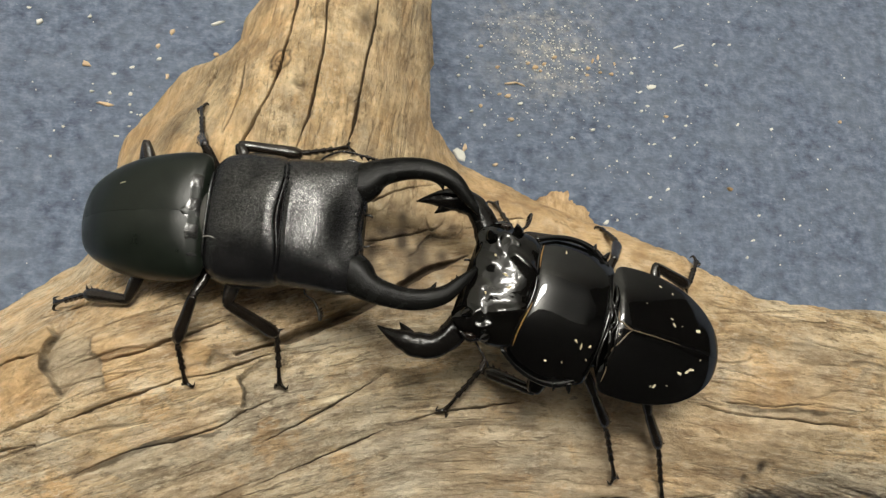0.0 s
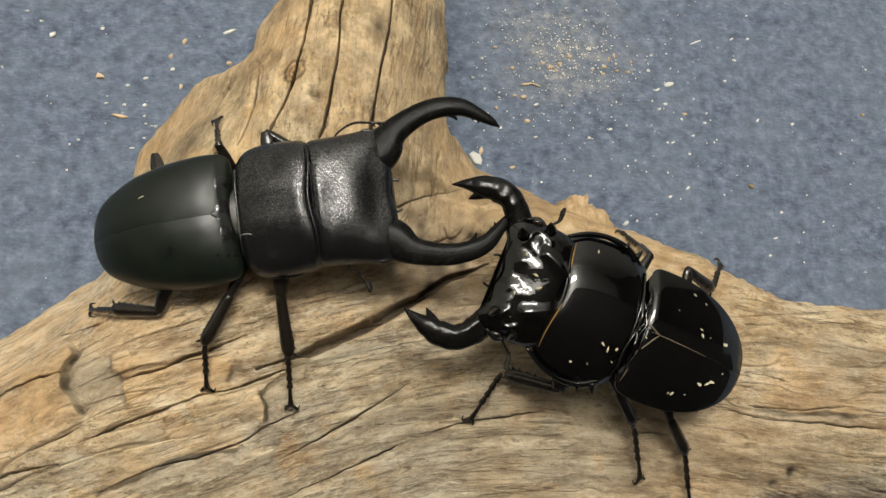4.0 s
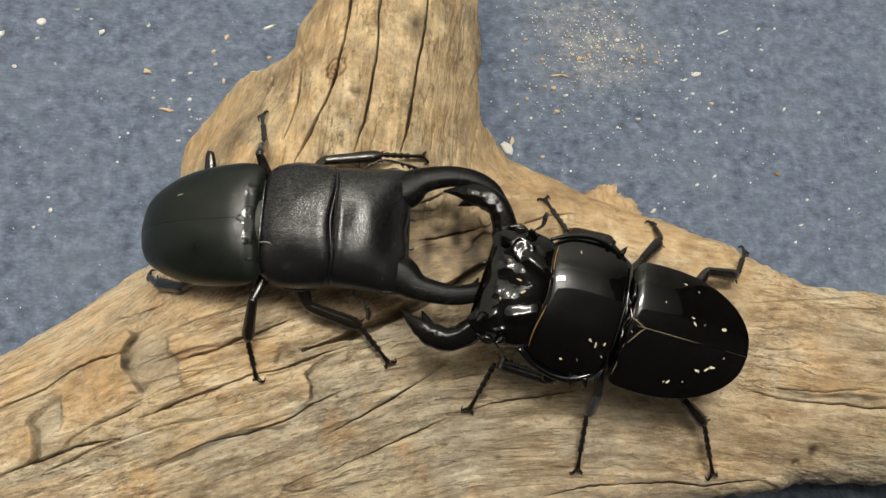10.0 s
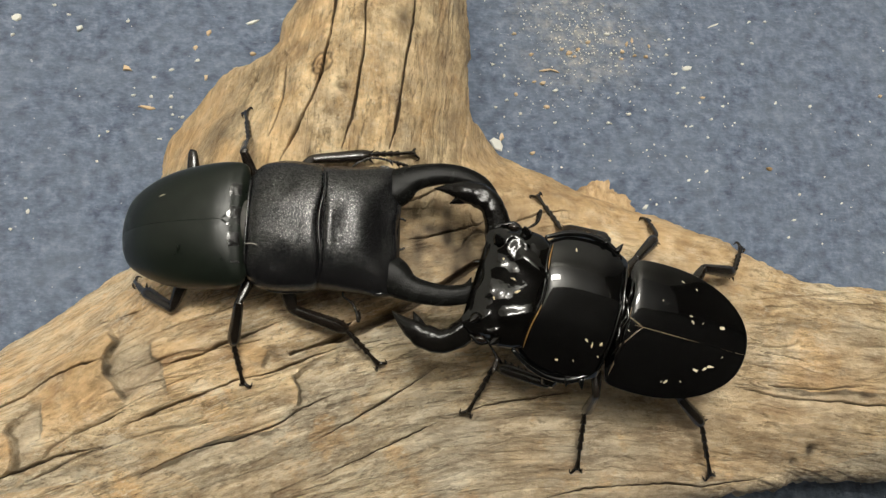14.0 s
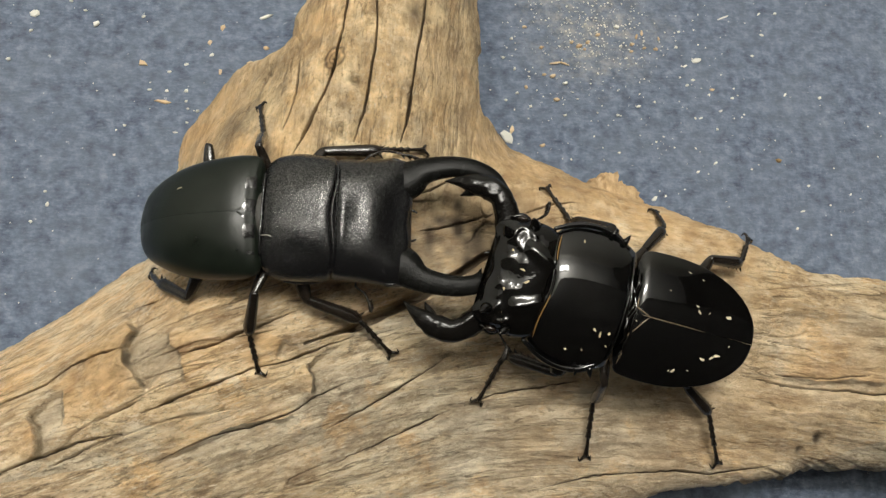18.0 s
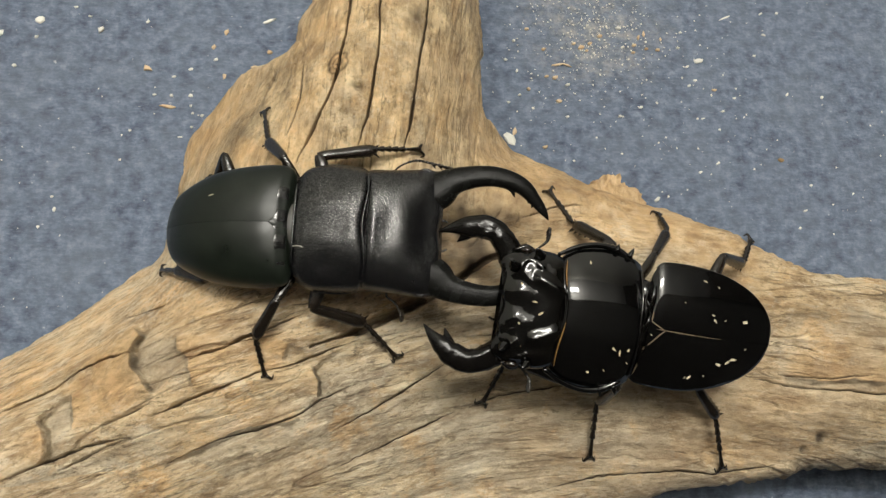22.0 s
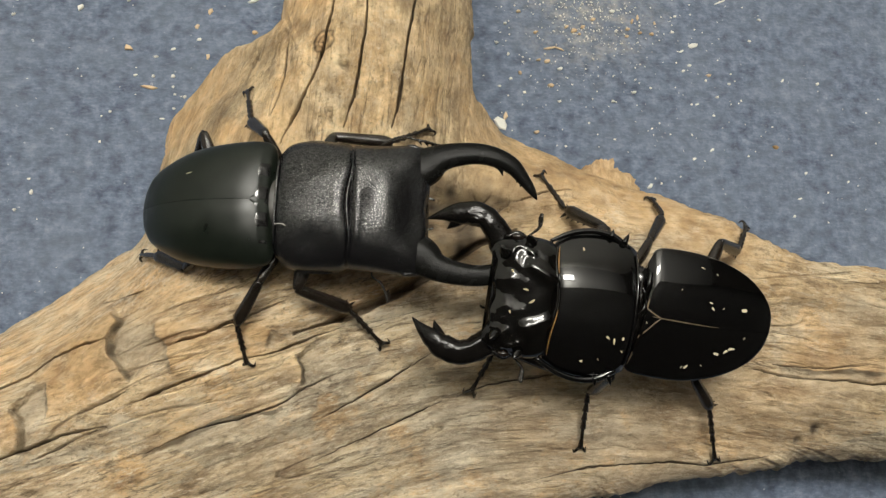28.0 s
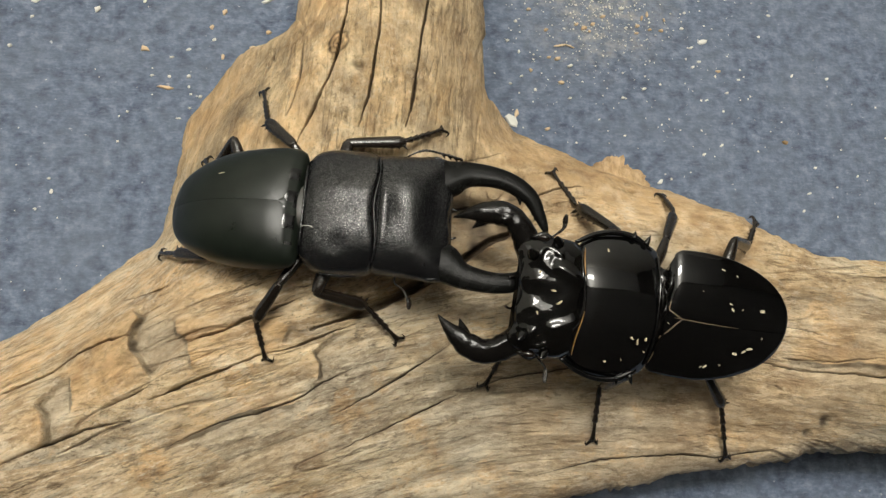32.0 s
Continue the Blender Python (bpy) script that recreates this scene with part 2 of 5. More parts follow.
WALL = plain_material("painted_wall", (0.70, 0.69, 0.64), 0.85, 6, 0.06, 0.002)
DARK_WALL = plain_material("added_dark_wall", (0.032, 0.028, 0.023), 0.95, 3, 0.9, 0.004)
BROWN_WALL = plain_material("dark_wall", (0.045, 0.036, 0.028), 0.8, 6, 0.3, 0.002)
CEILING = plain_material("ceiling_paint", (0.78, 0.77, 0.74), 0.9, 12, 0.04, 0.002)
METAL = plain_material("white_enamel", (0.8, 0.8, 0.78), 0.35, 20, 0.03, 0.0005)
glow = Nodes("lamp_diffuser")
DIFFUSER = glow.done(rgb(0.9, 0.9, 0.88), 0.5, None, Emission_Color=rgb(1.0, 0.94, 0.84), Emission_Strength=6.0)


# ---- mesh helpers ----
def mesh_of(name, verts, faces, material, smooth=True):
    me = bpy.data.meshes.new(name)
    me.from_pydata([tuple(map(float, v)) for v in verts], [], [tuple(map(int, f)) for f in faces])
    me.materials.append(material)
    if smooth:
        me.polygons.foreach_set("use_smooth", [True] * len(me.polygons))
    me.update()
    return me


def piece(name, verts, faces, material, parent=None, label="", smooth=True, kind=""):
    """One mesh object under a thing or under a part."""
    ob = new(name, mesh_of(name, verts, faces, material, smooth))
    ob.parent = parent
    return tagged(ob, label, kind=kind)


def block(size, at, bevel=0.004):
    bm = bmesh.new()
    bmesh.ops.create_cube(bm, size=1.0, matrix=Matrix.Translation(at) @ Matrix.Diagonal((*size, 1)))
    if bevel:
        bmesh.ops.bevel(bm, geom=list(bm.edges), offset=bevel, segments=2, affect="EDGES", profile=0.7)
    verts = [v.co.copy() for v in bm.verts]
    bm.verts.index_update()
    faces = [[v.index for v in f.verts] for f in bm.faces]
    bm.free()
    return verts, faces


def joined(*shapes):
    verts, faces = [], []
    for v, f in shapes:
        k = len(verts)
        verts += list(v)
        faces += [[i + k for i in q] for q in f]
    return verts, faces


# ---- the driftwood: outline, crest heights, grain and cracks ----
def spline(points, count):
    """A closed smooth curve through the points, evenly spaced along its length."""
    p = np.asarray(points, float)
    a, b, c, d = np.roll(p, 1, 0), p, np.roll(p, -1, 0), np.roll(p, -2, 0)
    t = np.linspace(0, 1, 40, endpoint=False)[None, :, None]
    a, b, c, d = a[:, None], b[:, None], c[:, None], d[:, None]
    q = 0.5 * (2 * b + (c - a) * t + (2 * a - 5 * b + 4 * c - d) * t * t + (3 * b - a - 3 * c + d) * t ** 3)
    q = q.reshape(-1, p.shape[1])
    q = np.vstack([q, q[:1]])
    s = np.concatenate([[0], np.cumsum(np.linalg.norm(np.diff(q[:, :2], axis=0), axis=1))])
    at = np.linspace(0, s[-1], count, endpoint=False)
    return np.stack([np.interp(at, s, q[:, k]) for k in range(p.shape[1])], 1)


def lattice(ix, iy, seed):
    h = (ix.astype(np.int64) * 374761393 + iy.astype(np.int64) * 668265263 + seed * 974711) & 0xFFFFFFFF
    h = ((h ^ (h >> 13)) * 1274126177) & 0xFFFFFFFF
    return ((h ^ (h >> 16)) & 0xFFFF) / 65535.0


def value_noise(x, y, seed=0):
    """Smooth noise between -1 and 1 over arrays of places."""
    ix, iy = np.floor(x), np.floor(y)
    fx, fy = x - ix, y - iy
    fx, fy = fx * fx * (3 - 2 * fx), fy * fy * (3 - 2 * fy)
    a, b = lattice(ix, iy, seed), lattice(ix + 1, iy, seed)
    c, d = lattice(ix, iy + 1, seed), lattice(ix + 1, iy + 1, seed)
    return 2 * ((a + (b - a) * fx) * (1 - fy) + (c + (d - c) * fx) * fy) - 1


# silhouette of the forked piece, by limb: x, y and the height of its edge
TRUNK_LEFT = [(-0.0042, 0.1889, 0.045), (-0.0065, 0.1579, 0.045), (-0.0163, 0.1406, 0.045), (-0.0219, 0.1309, 0.045), (-0.0241, 0.1220, 0.043), (-0.0398, 0.1238, 0.026),
              (-0.0503, 0.1167, 0.014), (-0.0581, 0.1084, 0.009), (-0.0592, 0.0985, 0.009), (-0.0616, 0.0800, 0.009), (-0.0641, 0.0685, 0.010)]
LEFT_ARM = [(-0.0704, 0.0640, 0.010), (-0.0775, 0.0571, 0.010), (-0.0894, 0.0477, 0.010), (-0.1003, 0.0401, 0.010), (-0.1204, 0.0260, 0.012),
            (-0.1354, 0.0047, 0.015), (-0.1283, -0.0141, 0.018), (-0.1141, -0.0291, 0.022), (-0.0735, -0.0248, 0.026)]
NEAR_EDGE = [(-0.0147, -0.0155, 0.030), (0.0275, -0.0094, 0.030), (0.0540, -0.0051, 0.030), (0.0881, 0.0011, 0.030), (0.1005, 0.0026, 0.031),
             (0.1150, 0.0040, 0.031), (0.1203, 0.0061, 0.032), (0.1439, 0.0066, 0.032), (0.1783, 0.0070, 0.032), (0.1941, 0.0303, 0.032)]
RIGHT_ARM = [(0.1788, 0.0539, 0.044), (0.1439, 0.0554, 0.050), (0.1297, 0.0561, 0.050), (0.1166, 0.0582, 0.051), (0.1055, 0.0628, 0.052), (0.0950, 0.0679, 0.052),
             (0.0852, 0.0722, 0.050), (0.0770, 0.0775, 0.044), (0.0642, 0.0844, 0.038)]
TRUNK_RIGHT = [(0.0549, 0.0937, 0.030), (0.0420, 0.1013, 0.027), (0.0356, 0.1034, 0.035), (0.0302, 0.1055, 0.047), (0.0299, 0.1185, 0.052),
               (0.0290, 0.1359, 0.053), (0.0280, 0.1547, 0.053), (0.0278, 0.1877, 0.050)]
OUTLINE = TRUNK_LEFT + LEFT_ARM + NEAR_EDGE + RIGHT_ARM + TRUNK_RIGHT
# heights along the crest and the flanks
CREST = [(-0.009, 0.105, 0.0705), (0.005, 0.105, 0.0715), (-0.016, 0.096, 0.0675), (0.004, 0.150, 0.0700), (0.004, 0.182, 0.0690), (0.0033, 0.090, 0.0680),
         (-0.035, 0.105, 0.0420), (-0.040, 0.085, 0.0480), (0.024, 0.122, 0.0620), (0.024, 0.100, 0.0580), (-0.020, 0.055, 0.0620), (0.020, 0.060, 0.0600)]
FLANK = [(-0.040, 0.030, 0.0585), (-0.056, 0.031, 0.0545), (-0.067, 0.012, 0.0470), (-0.076, 0.014, 0.0490), (-0.100, 0.000, 0.0450), (-0.025, 0.0275, 0.0535),
         (-0.004, 0.021, 0.0500), (0.0135, 0.021, 0.0470), (-0.011, 0.003, 0.0425), (0.029, 0.010, 0.0415), (0.051, 0.010, 0.0430), (0.050, 0.073, 0.0575),
         (0.057, 0.0735, 0.0570), (0.084, 0.063, 0.0585), (0.113, 0.044, 0.0535), (0.110, 0.027, 0.0465), (0.118, 0.015, 0.0425), (0.132, 0.024, 0.0490), (0.170, 0.030, 0.0500)]
BASE = (0.004, 0.040)


def thin_plate(r2):
    return r2 * np.log(r2 + 1e-12)


def fitted_surface():
    edge = spline(OUTLINE, 72)
    p = np.vstack([edge + (0, 0, 0.004), np.array(CREST + FLANK)])
    n = len(p)
    k = thin_plate(((p[:, None, :2] - p[None, :, :2]) ** 2).sum(-1)) + np.eye(n) * 2e-6
    q = np.hstack([np.ones((n, 1)), p[:, :2]])
    a = np.block([[k, q], [q.T, np.zeros((3, 3))]])
    return p[:, :2], np.linalg.solve(a, np.concatenate([p[:, 2], np.zeros(3)]))


SURFACE = fitted_surface()


def smooth_height(x, y):
    p, w = SURFACE
    out = w[-3] + w[-2] * x + w[-1] * y
    for (px, py), k in zip(p, w):
        out = out + k * thin_plate((x - px) ** 2 + (y - py) ** 2)
    return out


def along(x, y, path):
    """Distance to a polyline, and the share of its length at the nearest place."""
    best, where = np.full(x.shape, 9.0), np.zeros(x.shape)
    pts = np.asarray(path, float)
    for i in range(len(pts) - 1):
        (ax, ay), (bx, by) = pts[i], pts[i + 1]
        dx, dy = bx - ax, by - ay
        t = np.clip(((x - ax) * dx + (y - ay) * dy) / (dx * dx + dy * dy), 0, 1)
        d = np.hypot(x - ax - t * dx, y - ay - t * dy)
        nearer = d < best
        best, where = np.where(nearer, d, best), np.where(nearer, (i + t) / (len(pts) - 1), where)
    return best, where


# ---- the room ----
def room():
    v, f = [], []
    n = 60
    side = np.sign(np.linspace(-1, 1, n + 1)) * np.abs(np.linspace(-1, 1, n + 1)) ** 3 * 3.0
    for y in np.clip(side, -0.22, 1.70):
        for x in np.clip(side, -2.03, 3.03):
            v.append((x, y, 0.0004 * value_noise(np.array(x * 60), np.array(y * 60), 3)))
    for j in range(n):
        for i in range(n):
            a = j * (n + 1) + i
            f.append((a, a + 1, a + n + 2, a + n + 1))
    tagged(piece("floor", v, f, CARPET), "blue-grey felt carpet strewn with wood crumbs", "carpet", kind="structure")
    for name, size, at, mat, label in (
            ("wall_north", (5.2, 0.1, 2.9), (0.5, 1.65, 1.45), WALL, "plain light painted wall"),
            # unseen dark wall, added so the near halves of the shells reflect black
            ("wall_south", (5.2, 0.1, 2.9), (0.5, -0.17, 1.45), DARK_WALL, "unseen dark wall added behind the camera, in place of the photographer"),
            # unseen, kept dark so the rear of the wing cases reflects little
            ("wall_east", (0.1, 1.82, 2.9), (3.05, 0.74, 1.45), BROWN_WALL, "unseen plain wall, made dark brown to darken wing-case reflections"),
            ("wall_west", (0.1, 1.82, 2.9), (-2.05, 0.74, 1.45), WALL, "plain light painted wall"),
            ("ceiling", (5.2, 1.92, 0.1), (0.5, 0.74, 2.95), CEILING, "plain white painted ceiling")):
        tagged(piece(name, *block(size, at, 0), mat, smooth=False), label, "wall" if "wall" in name else "ceiling", kind="structure")
    light = tagged(new("ceiling_light"), "rectangular white pendant light, switched on", "lamp")
    light.location = LAMP
    piece("frame", *joined(block((1.04, 0.03, 0.10), (0, 0.155, 0.03)), block((1.04, 0.03, 0.10), (0, -0.155, 0.03)),
                           block((0.03, 0.28, 0.10), (0.505, 0, 0.03)), block((0.03, 0.28, 0.10), (-0.505, 0, 0.03))), METAL, light)
    for side in (-1, 1):
        piece("rod", *block((0.012, 0.012, 0.82), (0.25 * side, 0, 0.49), 0.002), METAL, light)
    piece("diffuser", *block((0.98, 0.28, 0.02), (0, 0, 0.03)), DIFFUSER, light)


def beside(x, y, path):
    """Distance to a path, the share along it, and the distance signed plus on its left."""
    best, where, left = np.full(x.shape, 9.0), np.zeros(x.shape), np.zeros(x.shape)
    pts = np.asarray(path, float)
    for i in range(len(pts) - 1):
        (ax, ay), (bx, by) = pts[i], pts[i + 1]
        dx, dy = bx - ax, by - ay
        t = np.clip(((x - ax) * dx + (y - ay) * dy) / (dx * dx + dy * dy), 0, 1)
        d = np.hypot(x - ax - t * dx, y - ay - t * dy)
        nearer = d < best
        sign = np.where(dx * (y - ay) - dy * (x - ax) > 0, 1.0, -1.0)
        best, where, left = np.where(nearer, d, best), np.where(nearer, (i + t) / (len(pts) - 1), where), np.where(nearer, sign * d, left)
    return best, where, left


TRUNK_CRACKS = [
    [(-0.0062, 0.1500), (-0.0066, 0.1279), (-0.0072, 0.1186), (-0.0082, 0.1093), (-0.0095, 0.1003), (-0.0118, 0.0944), (-0.0142, 0.0893), (-0.0165, 0.0836), (-0.0188, 0.0781)],
    [(0.0140, 0.1526), (0.0137, 0.1300), (0.0131, 0.1187), (0.0115, 0.1076), (0.0103, 0.0990), (0.0095, 0.0914), (0.0077, 0.0840)]]
ARM_CRACKS = [
    [(0.0016, 0.1509), (0.0013, 0.1300), (0.0009, 0.1167), (0.0005, 0.1055), (-0.0005, 0.0958), (-0.0016, 0.0895), (-0.0040, 0.0823)],
    [(-0.0921, 0.0186), (-0.0842, 0.0219), (-0.0764, 0.0253), (-0.0707, 0.0297), (-0.0629, 0.0323), (-0.0574, 0.0331)],
    [(-0.0873, 0.0023), (-0.0802, 0.0055), (-0.0733, 0.0089), (-0.0665, 0.0115), (-0.0559, 0.0132)],
    [(-0.0513, 0.0178), (-0.0445, 0.0206), (-0.0379, 0.0231), (-0.0299, 0.0267), (-0.0267, 0.0281), (-0.0191, 0.0304), (-0.0088, 0.0343), (-0.0040, 0.0361)],
    [(-0.0421, 0.0307), (-0.0365, 0.0329), (-0.0301, 0.0362), (-0.0268, 0.0375), (-0.0167, 0.0415)]]
GROOVES = [[(-0.0145, 0.0345), (-0.0030, 0.0386), (0.0110, 0.0450), (0.0190, 0.0499), (0.0300, 0.0568), (0.0390, 0.0602)]]
FINE_CRACKS = [
    [(-0.0190, 0.1093), (-0.0189, 0.0980), (-0.0201, 0.0914), (-0.0218, 0.0867)],
    [(0.0046, 0.0666), (0.0128, 0.0715), (0.0244, 0.0785), (0.0344, 0.0840)],
    [(0.0127, 0.0616), (0.0196, 0.0634), (0.0325, 0.0684)],
    [(-0.0483, 0.0073), (-0.0414, 0.0106), (-0.0348, 0.0131), (-0.0265, 0.0153), (-0.0172, 0.0188), (-0.0112, 0.0226), (-0.0043, 0.0257)],
    [(-0.0725, 0.0060), (-0.0656, 0.0098), (-0.0559, 0.0130)], [(-0.0645, 0.0444), (-0.0556, 0.0454), (-0.0516, 0.0462)], [(-0.0630, 0.0156), (-0.0567, 0.0183), (-0.0517, 0.0206)],
    [(-0.0090, 0.0145), (-0.0003, 0.0193), (0.0085, 0.0246), (0.0209, 0.0324)], [(-0.0089, 0.0056), (-0.0001, 0.0099), (0.0115, 0.0153), (0.0219, 0.0201)],
    [(0.0254, 0.0210), (0.0334, 0.0240), (0.0457, 0.0255), (0.0539, 0.0269)],
    [(0.0382, 0.0678), (0.0470, 0.0710), (0.0545, 0.0720)],
    [(0.1039, 0.0383), (0.1119, 0.0371), (0.1185, 0.0353)], [(0.1078, 0.0300), (0.1216, 0.0286), (0.1314, 0.0294)],
    [(0.0987, 0.0294), (0.1091, 0.0274), (0.1173, 0.0264), (0.1318, 0.0249), (0.1500, 0.0237)],
    [(0.0428, 0.0001), (0.0512, 0.0023), (0.0597, 0.0041), (0.0705, 0.0050), (0.0816, 0.0056), (0.0919, 0.0047), (0.1016, 0.0061), (0.1094, 0.0070)]]
# torn edges where a layer has broken away: path, depth, reach; the low side lies to the left of the path, with a minus to the right
CLIFFS = [
    ([(-0.0502, 0.0223), (-0.0525, 0.0248), (-0.0558, 0.0292), (-0.0576, 0.0340), (-0.0557, 0.0372), (-0.0597, 0.0416)], -0.0042, 0.0090),
    ([(-0.0128, 0.0226), (-0.0121, 0.0267), (-0.0142, 0.0300)], -0.0032, 0.0060),
    ([(-0.0461, 0.0370), (-0.0458, 0.0333), (-0.0424, 0.0305), (-0.0406, 0.0240)], -0.0010, 0.0050),
    ([(-0.0212, 0.0318), (-0.0198, 0.0356)], -0.0016, 0.0040),
    ([(-0.0760, 0.0070), (-0.0755, 0.0110), (-0.0762, 0.0145), (-0.0792, 0.0172)], -0.0040, 0.0070),
    ([(-0.0716, 0.0239), (-0.0702, 0.0151)], -0.0012, 0.0050),
    ([(-0.0501, 0.0069), (-0.0347, 0.0131), (-0.0273, 0.0162), (-0.0150, 0.0182)], -0.0014, 0.0060),
    ([(0.1373, 0.0273), (0.1191, 0.0283), (0.1087, 0.0303)], 0.0014, 0.0030)]
PITS = [(-0.0042, 0.0967, 0.0014, 0.0016), (0.1206, 0.0139, 0.0013, 0.0012), (0.1162, 0.0111, 0.0009, 0.0009), (0.0125, 0.1185, 0.003, 0.0015)]
# stains, and shade painted between the beetles: x, y, reach, share of orange, dark and grey
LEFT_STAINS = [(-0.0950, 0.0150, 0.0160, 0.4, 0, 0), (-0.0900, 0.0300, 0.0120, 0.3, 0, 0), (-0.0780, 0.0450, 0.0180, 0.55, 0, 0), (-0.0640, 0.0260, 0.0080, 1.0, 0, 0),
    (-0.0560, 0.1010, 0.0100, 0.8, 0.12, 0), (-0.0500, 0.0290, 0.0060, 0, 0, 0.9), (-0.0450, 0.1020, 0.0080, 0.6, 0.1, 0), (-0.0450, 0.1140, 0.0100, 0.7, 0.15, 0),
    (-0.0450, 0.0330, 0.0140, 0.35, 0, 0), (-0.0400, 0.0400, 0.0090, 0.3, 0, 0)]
# last three: brown wood, plus the shade among the jaws painted in
MIDDLE_STAINS_AND_SHADE = [(-0.0358, 0.0945, 0.0045, 0, 0.7, 0), (-0.0330, 0.0840, 0.0045, 0.9, 0, 0), (-0.0246, 0.0318, 0.0040, 1.0, 0, 0), (-0.0205, 0.0830, 0.0060, 0.9, 0, 0),
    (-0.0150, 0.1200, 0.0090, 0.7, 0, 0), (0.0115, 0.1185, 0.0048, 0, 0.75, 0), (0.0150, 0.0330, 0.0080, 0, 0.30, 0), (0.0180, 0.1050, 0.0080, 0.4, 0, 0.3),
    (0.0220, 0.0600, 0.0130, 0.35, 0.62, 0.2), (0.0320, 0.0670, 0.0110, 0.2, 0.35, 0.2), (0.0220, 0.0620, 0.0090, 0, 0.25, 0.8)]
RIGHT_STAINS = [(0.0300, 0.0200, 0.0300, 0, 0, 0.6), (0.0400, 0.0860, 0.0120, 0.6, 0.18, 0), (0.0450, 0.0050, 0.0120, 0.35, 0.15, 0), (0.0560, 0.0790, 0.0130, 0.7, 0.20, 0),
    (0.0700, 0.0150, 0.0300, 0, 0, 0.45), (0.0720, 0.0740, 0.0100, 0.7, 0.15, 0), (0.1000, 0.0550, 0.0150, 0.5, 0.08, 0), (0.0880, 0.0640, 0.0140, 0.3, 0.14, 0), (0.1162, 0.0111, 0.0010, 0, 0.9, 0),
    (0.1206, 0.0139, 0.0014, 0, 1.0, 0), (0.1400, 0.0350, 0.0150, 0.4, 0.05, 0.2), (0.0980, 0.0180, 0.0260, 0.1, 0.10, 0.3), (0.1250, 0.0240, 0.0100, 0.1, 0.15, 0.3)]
# second patch: more of the jaws' shade, painted over brown wood
FAR_STAINS_AND_SHADE = [(0.0450, 0.0680, 0.0120, 0.4, 0.20, 0), (0.0250, 0.0640, 0.0100, 0.3, 0.18, 0), (0.0800, 0.0640, 0.0120, 0.4, 0.12, 0), (0.0760, 0.0080, 0.0130, 0.50, 0.08, 0), (0.1000, 0.0180, 0.0140, 0.55, 0.06, 0), (0.1230, 0.0300, 0.0130, 0.45, 0.04, 0),
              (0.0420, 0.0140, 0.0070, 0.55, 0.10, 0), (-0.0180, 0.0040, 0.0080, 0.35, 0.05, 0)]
STAINS_AND_SHADE = LEFT_STAINS + MIDDLE_STAINS_AND_SHADE + RIGHT_STAINS + FAR_STAINS_AND_SHADE


